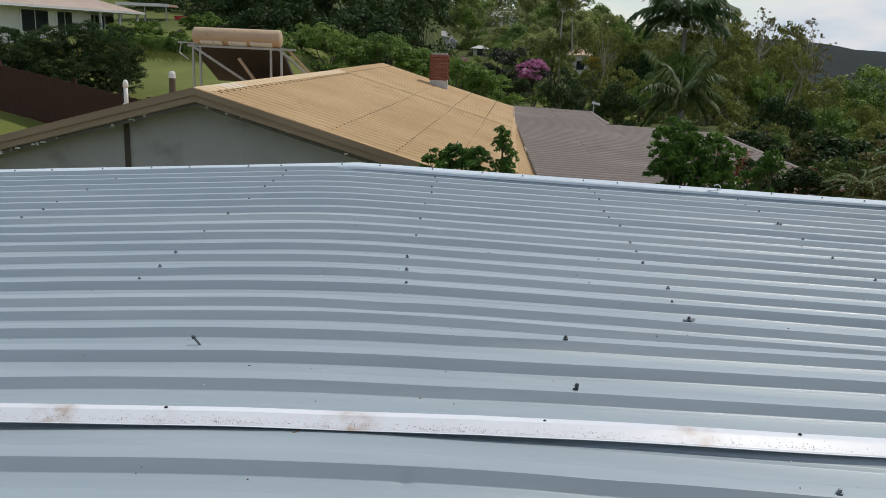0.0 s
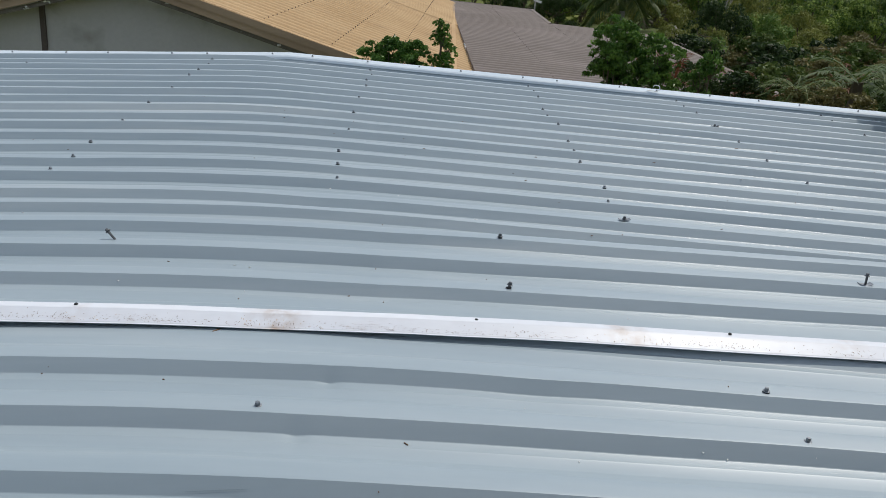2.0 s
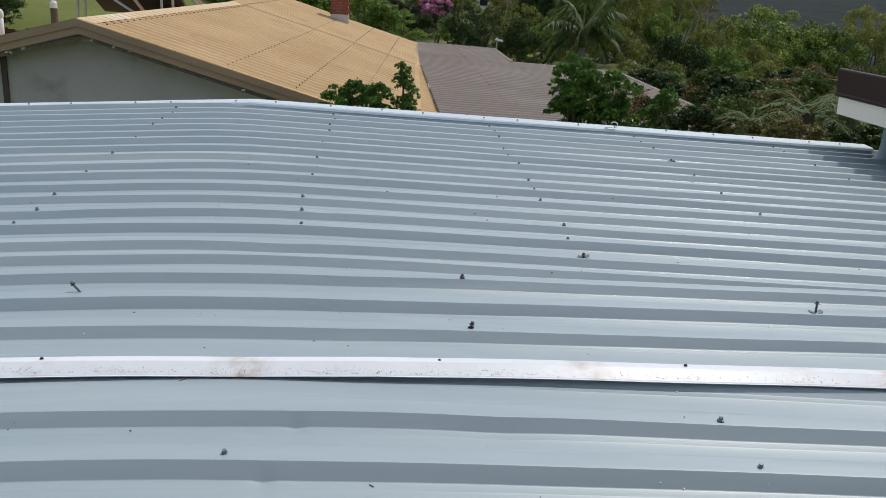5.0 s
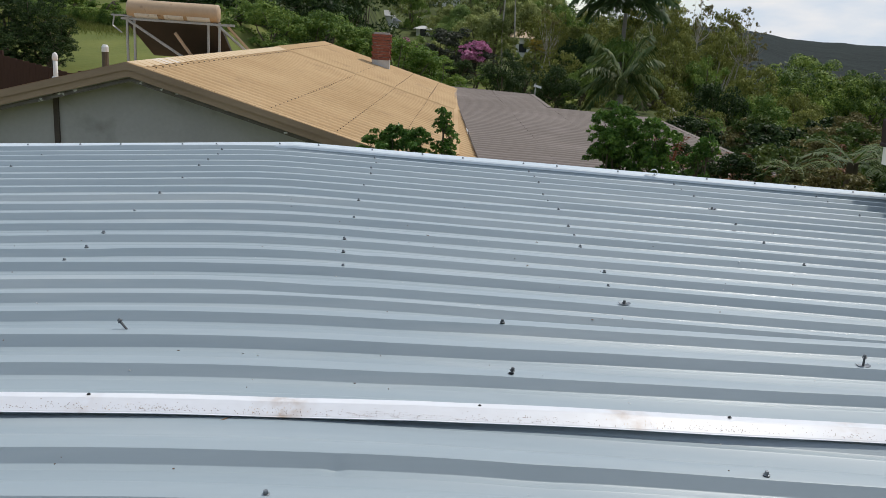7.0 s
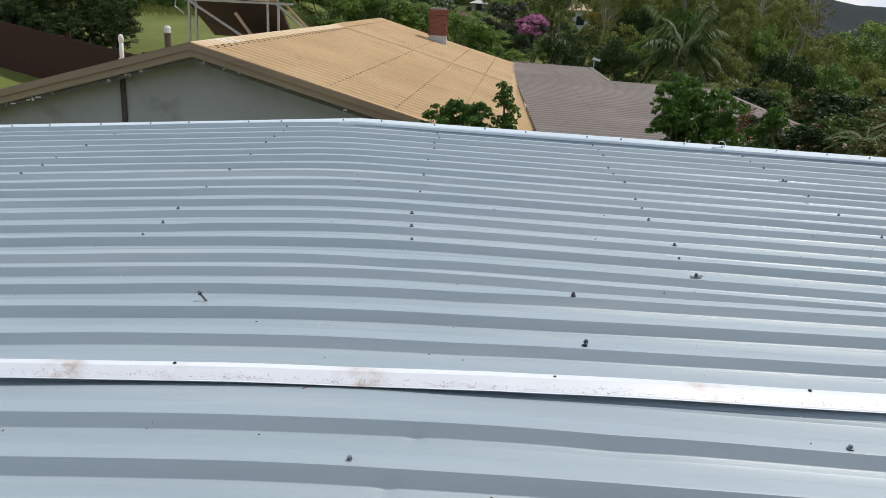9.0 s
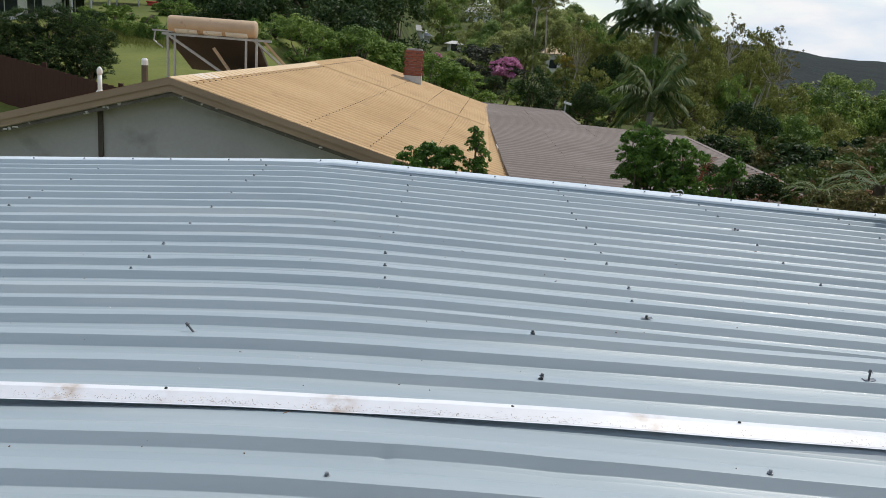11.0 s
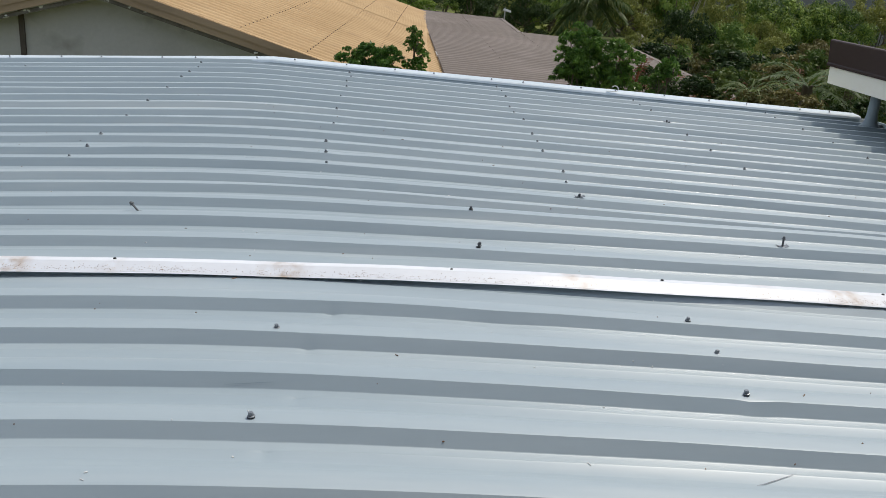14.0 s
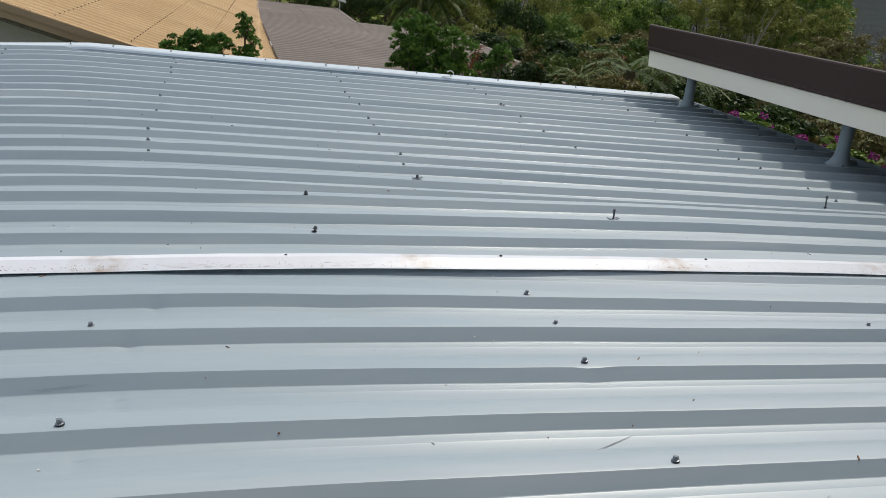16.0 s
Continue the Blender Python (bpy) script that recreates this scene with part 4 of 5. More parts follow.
def build_solar():
    s = thing("solar_water_heater", "solar water heater with cream tank on a steel stand", "water heater", pivot=(-5.28, 20.0, 1.0))
    y = 20.0
    a, b, zc, r = -6.26, -4.28, 1.185, 0.195
    xs = [a, a + 0.015, a + 0.04, b - 0.04, b - 0.015, b]
    part("tank", Geo().tube([(x, y, zc) for x in xs], [r * 0.9, r * 0.98, r, r, r * 0.98, r * 0.9], 28), M_TANK, s, "cream cylindrical tank with rust streaks", True)
    for x, w in ((a + 0.42, 0.5), (a + 1.02, 0.42), (b - 0.42, 0.5)):
        plate = Geo()
        for k in range(7):
            t = radians(-100 - 52 + 52 * k / 6)
            for xx in (x - w / 2, x + w / 2):
                plate.v.append((xx, y + (r + 0.006) * math.cos(t), zc + (r + 0.006) * math.sin(t)))
        plate.f = [(2 * k, 2 * k + 1, 2 * k + 3, 2 * k + 2) for k in range(6)]
        part("saddle_plate", plate, M_PVC, s, "pale weathered saddle plate")
    tilt = Geo()
    tilt.add([(a - 0.16, y + 0.1, 0.98), (b - 0.02, y + 0.1, 0.98), (b - 0.02, y + 1.7, 0.12), (a + 0.02, y + 1.7, 0.12), (a - 0.16, y + 0.13, 1.06), (b - 0.02, y + 0.13, 1.06), (b - 0.02, y + 1.73, 0.20), (a + 0.02, y + 1.73, 0.20)],
             [(3, 2, 1, 0), (4, 5, 6, 7), (0, 1, 5, 4), (1, 2, 6, 5), (2, 3, 7, 6), (3, 0, 4, 7)])
    part("collector", tilt, M_PANEL, s, "dark flat collector seen from behind")
    def slope(x, yy):
        return R_Z - W_SLOPE * max(ridge_x(yy) - x, 0) - 0.02
    for x in (a - 0.02, a + 0.14, b - 0.22, b + 0.02):
        part("leg", Geo().bar((x, y - 0.05, slope(x, y - 0.05)), (x, y - 0.05, 1.0), 0.045), M_STEEL, s)
    part("rail", Geo().bar((a - 0.15, y - 0.05, 0.965), (b + 0.35, y - 0.05, 0.955), 0.05), M_STEEL, s)
    part("rail", Geo().bar((a - 0.35, y - 0.1, 1.03), (a + 0.12, y - 0.1, 1.02), 0.035), M_STEEL, s)
    part("brace", Geo().bar((a + 0.02, y - 0.09, 0.93), (b - 0.6, y - 0.09, 0.10), 0.05), M_STEEL, s)
    part("brace", Geo().bar((b - 1.0, y + 0.1, 0.72), (b - 0.55, y + 0.1, 0.12), 0.06), M_TANK, s)
    part("brace", Geo().bar((b - 0.05, y, 0.95), (b + 0.55, y + 0.9, 0.28), 0.05), M_STEEL, s)
    part("brace", Geo().bar((b + 0.2, y - 0.05, 0.93), (b + 0.72, y + 0.4, 0.30), 0.045), M_TANK, s)
    part("inlet_pipe", Geo().tube([(a - 0.28, y - 0.1, 1.03), (a - 0.32, y - 0.1, 0.80), (a - 0.12, y - 0.1, 0.66)], [0.018] * 3, 8), M_STEEL, s)


build_solar()


def build_brown_roof():
    """The lower brown corrugated roof that runs on east of the tan one."""
    b = thing("brown_roofed_wing", "low wing with a weathered brown corrugated steel roof", "house")

    def height(x, y):
        return -1.30 + (y - 20) * 0.0147 - 0.10 * (x - 1.2)

    per, pitch = 8, 0.28
    for x0, x1, y0, y1 in ((1.17, 3.92, 14.6, 29.6), (3.92, 7.0, 14.6, 25.3)):
        g = Geo()
        ys = np.arange(y0, y1, pitch / per)
        cols = np.linspace(x0, x1, 6)
        for i, y in enumerate(ys):
            for x in cols:
                taper = max(0.0, (y - 18.5)) * 0.0
                g.v.append((float(x), float(y), height(x, y) + 0.047 * math.cos(2 * math.pi * i / per) + 0.006 * math.sin(x * 2.1 + y * 0.9) + taper))
        n = len(cols)
        g.f = [(i * n + k, i * n + k + 1, (i + 1) * n + k + 1, (i + 1) * n + k) for i in range(len(ys) - 1) for k in range(n - 1)]
        part("roof", g, M_BROWN_ROOF, b, "weathered brown corrugated roof", True)
    for x in (2.55, 3.95, 5.5):
        bolts = Geo()
        for y in np.arange(14.6 + pitch, 29.4 if x < 3.9 else 25.2, pitch):
            z = height(x, y) + 0.047
            bolts.box(x - 0.007, y - 0.007, z - 0.01, x + 0.007, y + 0.007, z + 0.004)
        tagged(part("bolts", bolts, M_DOWN, b), kind="stuff")
    part("verge_cap", Geo().bar((3.93, 25.3, height(3.93, 25.3) + 0.03), (3.93, 29.6, height(3.93, 29.6) + 0.03), 0.10, 0.05), M_BROWN_ROOF, b)
    part("verge_cap", Geo().bar((1.17, 29.62, height(1.17, 29.6) + 0.02), (3.93, 29.62, height(3.93, 29.6) + 0.02), 0.08, 0.05), M_BROWN_ROOF, b)
    part("verge_cap", Geo().bar((3.98, 25.32, height(3.98, 25.3) + 0.02), (7.0, 25.32, height(7, 25.3) + 0.02), 0.08, 0.05), M_BROWN_ROOF, b)
    hip = Geo().add([(7.0, 25.3, height(7, 25.3)), (7.0, 14.6, height(7, 14.6)), (8.2, 14.6, height(7, 14.6) - 0.45), (8.2, 24.2, height(7, 24) - 0.45)], [(0, 1, 2, 3)])
    part("hip_slope", hip, M_BROWN_ROOF, b)
    part("hip_cap", Geo().bar((7.0, 25.35, height(7, 25.3) + 0.03), (7.0, 14.6, height(7, 14.6) + 0.03), 0.10, 0.04), M_BROWN_ROOF, b)
    part("wall", Geo().box(1.3, 15.0, -3.1, 6.8, 25.0, -2.0), M_WALL, b)
    part("wall", Geo().box(1.3, 25.002, -3.1, 3.8, 29.4, -1.75), M_WALL, b)
    a = thing("aerial_mast", "small grey aerial mast at the roof's corner", "aerial", pivot=(4.0, 29.3, -1.3))
    z = height(3.9, 29.3)
    part("mast", Geo().tube([(4.0, 29.3, z - 0.5), (4.0, 29.3, z + 0.42)], [0.025, 0.02], 8), M_STEEL, a)
    part("arm", Geo().bar((3.95, 29.3, z + 0.36), (4.2, 29.3, z + 0.30), 0.07), M_PVC, a)


build_brown_roof()


# ---- the slope to the west: fence, upper house, carport ----
def build_slope():
    f = thing("paling_fence", "dark red-brown timber paling fence stepping down the lawn", "fence", pivot=(0, 0, 0))
    pal = bevelled(Geo().box(-0.07, -0.012, 0, 0.07, 0.012, 1.7), "paling", M_PALING, 0.004, 1)
    n = 64
    for i in range(n):
        u = i / (n - 1)
        x, y = -21.5 + 11.5 * u, 26.6 - 0.4 * u
        ob = part("paling", pal, None, f)
        head = TILT @ Vector((x, y, 0.63 - 0.264 * (x + 14.3)))
        ob.matrix_basis = pose(head.x, y, head.z - 1.7, 0, 0, -2) @ Matrix.Diagonal((1.31, 1, 1, 1))
    for i in range(6):
        x = -21.5 + 2.3 * i
        head = TILT @ Vector((x, 26.7, 2.62 - 0.607 * i))
        part("post", Geo().box(head.x - 0.07, 26.50, head.z - 2.1, head.x + 0.07, 26.58, head.z), M_PALING, f)
    part("rail", Geo().bar(TILT @ Vector((-21.5, 26.65, 2.2)), TILT @ Vector((-10.0, 26.25, -0.85)), 0.05, 0.09), M_PALING, f)

    h = thing("upper_house", "cream rendered house with a pale tiled roof on the rise", "house", (-20.2, 50, 0.42), 72.5, pivot=(-20.2, 50, 3.0))
    zb, ze = 0.2, 2.92
    part("wall", Geo().box(-17, 0, zb, -2.6, 7, ze), M_HOUSE_WALL, h)
    part("porch_wall", Geo().box(-2.598, 0.7, zb, 0, 7, ze - 0.1), M_HOUSE_WALL, h)
    roof = Geo().add([(-18, -0.8, ze - 0.02), (0.7, -0.8, ze - 0.02), (-2.5, 3.5, ze + 1.25), (-14, 3.5, ze + 1.25), (-18, 8, ze), (0.7, 8, ze), (-18, -0.8, ze - 0.16), (0.7, -0.8, ze - 0.16)],
                     [(0, 1, 2, 3), (1, 5, 2), (0, 3, 4), (3, 2, 5, 4), (6, 7, 1, 0)])
    part("roof", roof, M_HOUSE_ROOF, h, "pale pink-brown tiled roof")
    part("soffit", Geo().box(-18, -0.78, ze - 0.17, 0.68, 0.0, ze - 0.162), M_TIMBER, h)
    part("gutter", Geo().bar((-18, -0.86, ze - 0.08), (0.75, -0.86, ze - 0.08), 0.1, 0.12), M_TIMBER, h)
    for x, w in ((-13.6, 1.8), (-10.2, 1.6), (-6.6, 1.7), (-4.6, 1.0)):
        win = part("window", Geo().box(x - w / 2 - 0.08, -0.06, 1.55, x + w / 2 + 0.08, -0.002, 2.72), M_TIMBER, h)
        part("pane", Geo().box(x - w / 2, -0.075, 1.62, x - 0.03, -0.061, 2.66), M_GLASS, win)
        part("pane", Geo().box(x + 0.03, -0.075, 1.62, x + w / 2, -0.061, 2.66), M_GLASS, win)
    for x in (-2.0, -1.2, -0.4):
        part("door_pane", Geo().box(x - 0.3, 0.64, 0.9, x + 0.3, 0.698, 2.6), M_GLASS, h)
    for x in (-2.5, -1.0, 0.5):
        part("porch_post", Geo().box(x - 0.06, -0.6, zb, x + 0.06, -0.48, ze - 0.17), M_TIMBER, h)
    part("chimney", Geo().box(-3.0, 2.6, ze, -2.4, 3.2, ze + 2.4), M_HOUSE_WALL, h)

    c = thing("carport", "open carport with a flat pale roof on thin posts", "carport", pivot=(-20.6, 54, 3.9))
    part("roof", Geo().box(-22.2, 54.0, 3.85, -19.0, 55.9, 3.98), M_HOUSE_ROOF, c)
    part("fascia", Geo().box(-22.25, 53.94, 3.83, -18.95, 53.998, 4.01), M_TIMBER, c)
    for x in (-22.0, -20.5, -19.15):
        part("post", Geo().box(x - 0.035, 54.1, gz(x, 54.1) - 0.1, x + 0.035, 54.17, 3.85), M_STEEL, c)
    r = thing("red_bin", "small red painted bin beside the carport", "bin", pivot=(-18.7, 55.3, 3.0))
    part("box", bevelled(Geo().box(-19.0, 55.0, gz(-18.7, 55), -18.2, 55.6, 3.14), "box", M_RED, 0.03), None, r)
    part("lid", bevelled(Geo().box(-19.05, 54.95, 3.142, -18.15, 55.65, 3.22), "lid", M_RED, 0.02), None, r)


build_slope()


HILL_HOUSES = ((-5.2, 116, 2.8, 1.4, 1.7, 0), (-4.4, 120, 2.6, 0.9, 1.4, 1), (4.8, 160, 4.6, 4.7, 2.4, 0), (10.9, 92, 2.0, -1.4, 2.0, 2), (0.3, 112, 1.8, 0.1, 0.9, 1))


def build_far_houses():
    """Houses among the trees on the hill ahead."""
    for x, y, w, z, tall, kind in HILL_HOUSES:
        h = thing("hill_house", ("white walled house with a pale grey roof on the wooded hill", "pale house with a white roof among trees", "tan roofed house half hidden by trees")[kind], "house", group="houses on the hill", pivot=(x, y, z))
        part("wall", Geo().box(x - w / 2, y, z - 2.2, x + w / 2, y + 5, z + tall * 0.55), M_TIMBER if kind < 2 else M_HOUSE_WALL, h)
        part("roof", Geo().add([(x - w / 2 - 0.4, y - 0.5, z + tall * 0.55), (x + w / 2 + 0.4, y - 0.5, z + tall * 0.55), (x + w / 2 - 0.6, y + 2.5, z + tall), (x - w / 2 + 0.6, y + 2.5, z + tall), (x - w / 2 - 0.4, y + 5.5, z + tall * 0.55), (x + w / 2 + 0.4, y + 5.5, z + tall * 0.55)],
             [(0, 1, 2, 3), (3, 2, 5, 4), (1, 5, 2), (0, 3, 4), (0, 4, 5, 1)]), (M_STEEL, M_LEAD, M_TANK)[kind], h)
        for i in range(int(w / 1.6)):
            wx = x - w / 2 + 0.9 + i * 1.6
            part("window", Geo().box(wx - 0.4, y - 0.05, z - 0.4, wx + 0.4, y - 0.005, z + 0.5), M_GLASS, h)


build_far_houses()


# ---- trees and plants ----
def leaf_axes(rng, pos, normal, size, scatter):
    n = len(pos)
    normal = normal + rng.normal(0, scatter, (n, 3))
    normal /= np.linalg.norm(normal, axis=1, keepdims=True)
    a = np.cross(normal, rng.normal(0, 1, (n, 3)))
    a /= np.linalg.norm(a, axis=1, keepdims=True) + 1e-9
    return normal, a, np.cross(normal, a), (size * rng.uniform(0.6, 1.35, n))[:, None]


def leaf_quads(rng, pos, normal, size, slim=0.55, scatter=0.55):
    """Rhombic drooping leaves at pos, facing about normal."""
    normal, a, b, s = leaf_axes(rng, pos, normal, size, scatter)
    droop = normal * s * 0.18
    return np.stack([pos - a * s - droop, pos - b * s * slim, pos + a * s - droop, pos + b * s * slim], 1)


def leaf_tris(rng, pos, normal, size, slim=0.55, scatter=0.55):
    """Three-cornered leaf sprays at pos for the trees further off."""
    _, a, b, s = leaf_axes(rng, pos, normal, size, scatter)
    return np.stack([pos + a * s, pos - a * s * 0.75 + b * s * slim, pos - a * s * 0.75 - b * s * slim], 1)


def crown_clumps(rng, lobes, clumps, flat, clump_r):
    """Centres and radii of leaf clumps on the lobes of a crown of radius 1 about the origin."""
    lc, lr = [], []
    for i in range(lobes):
        u = rng.uniform(-0.75, 1.0)
        t = i * 2.399 + rng.uniform(-0.5, 0.5)
        w = math.sqrt(max(0.0, 1 - u * u))
        reach = rng.uniform(0.40, 0.72) if lobes < 30 else rng.uniform(0.66, 0.76)
        lc.append((w * math.cos(t) * reach, w * math.sin(t) * reach, u * 0.66))
        lr.append(rng.uniform(0.26, 0.42) if lobes < 30 else rng.uniform(0.20, 0.27))
    lc, lr = np.array(lc), np.array(lr)
    pick = rng.choice(lobes, clumps, p=lr**2 / (lr**2).sum())
    d = rng.normal(0, 1, (clumps, 3))
    d /= np.linalg.norm(d, axis=1, keepdims=True)
    d[:, 2] = np.where(d[:, 2] < -0.45, -d[:, 2], d[:, 2])
    c = lc[pick] + d * (lr[pick] * rng.uniform(0.72, 1.05, clumps))[:, None]
    c[:, 2] *= flat
    return c, clump_r * rng.uniform(0.6, 1.4, clumps)


def crown_mesh(name, seed, style, leaves=None, size=None):
    mat, lobes, clumps, flat, clump_r, slim, hollow, usual, usual_size, scatter = style
    leaves, size, fine = leaves or usual, size or usual_size, leaves is None
    rng = np.random.default_rng(seed)
    c, r = crown_clumps(rng, lobes, clumps, flat, clump_r)
    share = r**2 / (r**2).sum()
    pick = rng.choice(len(c), leaves, p=share)
    d = rng.normal(0, 1, (leaves, 3))
    d /= np.linalg.norm(d, axis=1, keepdims=True)
    d[:, 2] = np.where(d[:, 2] < -0.25, -d[:, 2], d[:, 2])
    depth = rng.uniform(0, 1, leaves) ** 0.5
    pos = c[pick] + d * (r[pick] * (hollow + (1 - hollow) * depth))[:, None] * np.array([1, 1, 0.8])
    shape = leaf_tris if fine else leaf_quads
    return loose_faces(name, shape(rng, pos, d + np.array([0, 0, 0.35]), size, slim, scatter), mat), c, r


def limbs(geo, rng, fork, radius, tips, trunk_r):
    """A tapered, slightly crooked trunk up to the fork, and limbs that reach towards the leaf clumps."""
    lean = [Vector((rng.uniform(-1, 1), rng.uniform(-1, 1), 0)) * radius * 0.14 for _ in range(2)]
    top = Vector((0, 0, fork)) + lean[1]
    geo.tube([(0, 0, -0.3), (0, 0, 0.3), Vector((0, 0, fork * 0.55)) + lean[0], top], [trunk_r * 1.35, trunk_r, trunk_r * 0.85, trunk_r * 0.7], 8)
    for t in tips:
        t = Vector(t)
        mid = top.lerp(t, 0.5) + Vector((rng.uniform(-1, 1), rng.uniform(-1, 1), rng.uniform(-0.5, 0.3))) * radius * 0.16
        geo.tube([top, mid, t], [trunk_r * 0.55, trunk_r * 0.32, trunk_r * 0.10], 5)


CROWNS = {}


def tree(x, y, top, radius, style, label, name="tree", seed=0, tall=None, leaves=None, size=None, bark=None):
    """A tree whose crown's top stands at height top; tall: its half height over its radius."""
    flat = style[3]
    key = (style, seed % 3, leaves, size)
    if key not in CROWNS:
        CROWNS[key] = crown_mesh("crown", seed % 3 + 11, style, leaves, size)
    me, c, r = CROWNS[key]
    x, y, zb, top = upright(x, y, top)
    tall = tall or 0.85 * flat
    cz = top - radius * tall
    ob = thing(name, label, "tree" if name == "tree" else name.replace("_", " "), (x, y, zb), pivot=(0, 0, 0))
    rng = random.Random(seed * 7 + 3)
    m = pose(0, 0, cz - zb, 0, 0, rng.uniform(0, 360)) @ Matrix.Diagonal((radius, radius, radius * tall / flat, 1))
    cr = part("crown", me, None, ob)
    cr.matrix_basis = m
    order = sorted(range(len(c)), key=lambda i: -c[i][2])[:: max(1, len(c) // 13)]
    g = Geo()
    limbs(g, rng, max(cz - zb - 0.5 * radius * tall, 0.4), radius, [m @ Vector(c[i]) for i in order], max(0.010, radius * (0.034 if bark else 0.045)))
    part("trunk", g, bark or M_BARK, ob)
    return ob


# style: leaves, lobes, clumps, flatness, clump radius, slimness, hollow, leaf count, leaf size, scatter
S_DARK = (L_DARK, 13, 150, 0.95, 0.15, 0.55, 0.3, 9500, 0.031, 0.6)
S_HEDGE = (L_DARK, 15, 220, 1.0, 0.11, 0.5, 0.1, 12000, 0.026, 0.95)
S_MID = (L_MID, 12, 130, 0.9, 0.15, 0.55, 0.3, 9500, 0.031, 0.6)
S_BRIGHT = (L_BRIGHT, 12, 120, 0.85, 0.15, 0.55, 0.4, 9500, 0.031, 0.6)
S_ROUND = (L_LIME, 46, 170, 0.85, 0.135, 0.6, 0.75, 40000, 0.0165, 0.35)
S_GUM = (L_OLIVE, 15, 120, 1.05, 0.125, 0.36, 0.1, 10000, 0.030, 0.8)
S_OLIVE = (L_OLIVE, 13, 150, 0.9, 0.13, 0.5, 0.3, 9500, 0.030, 0.6)
S_SPARSE = (L_RUST, 14, 70, 1.1, 0.085, 0.34, 0.0, 3600, 0.026, 0.9)
S_RUST = (L_RUST, 13, 120, 0.9, 0.13, 0.5, 0.2, 10000, 0.030, 0.7)
S_PURPLE = (L_PURPLE, 12, 120, 0.85, 0.15, 0.6, 0.3, 10000, 0.032, 0.6)
S_PINK = (L_PINK, 9, 70, 0.85, 0.15, 0.7, 0.4, 5200, 0.042, 0.6)
H_DARK, H_MID, H_OLIVE = ((m, 11, 80, 0.9, 0.18, 0.55, 0.3, 5000, 0.044, 0.6) for m in (L_MID, L_HILLGREEN, L_HILL))
S_YELLOW = (L_YELLOW, 9, 70, 0.85, 0.15, 0.7, 0.4, 4200, 0.045, 0.6)
S_CITRUS = (L_CITRUS, 11, 95, 0.9, 0.15, 0.42, 0.0, 3600, 0.070, 0.95)
S_SHRUB = (L_DARK, 12, 90, 0.9, 0.16, 0.5, 0.1, 3600, 0.055, 0.95)
S_SHRUB_LIGHT = (L_FERN, 12, 90, 0.9, 0.16, 0.45, 0.1, 3600, 0.055, 0.95)
S_SHRUB_RUST = (L_RUST, 12, 90, 0.9, 0.15, 0.45, 0.1, 3600, 0.055, 0.95)


def clipped_hedge(x, y, top, wide, high, seed):
    """A box-shaped clipped bush: leaves over a rounded block on a short stem."""
    x, y, zb, top = upright(x, y, top)
    rng = np.random.default_rng(seed + 900)
    d = rng.normal(0, 1, (2600, 3))
    d /= np.abs(d).max(axis=1, keepdims=True)
    d[:, 2] = np.abs(d[:, 2]) * np.sign(d[:, 2])
    pos = d * np.array([wide / 2, wide / 2, high / 2]) * rng.uniform(0.8, 1.04, (2600, 1)) + np.array([0, 0, top - high / 2 - zb])
    ob = thing("clipped_hedge", "box-shaped clipped green hedge bush below the upper house", "hedge", (x, y, zb), pivot=(0, 0, 0), group="clipped hedge row")
    part("leaves", loose_faces("leaves", leaf_tris(rng, pos, d, 0.045, 0.6, 0.7), L_MID), None, ob)
    part("stem", Geo().tube([(0, 0, -0.2), (0, 0, top - high * 0.6 - zb)], [0.05, 0.03], 6), M_BARK, ob)


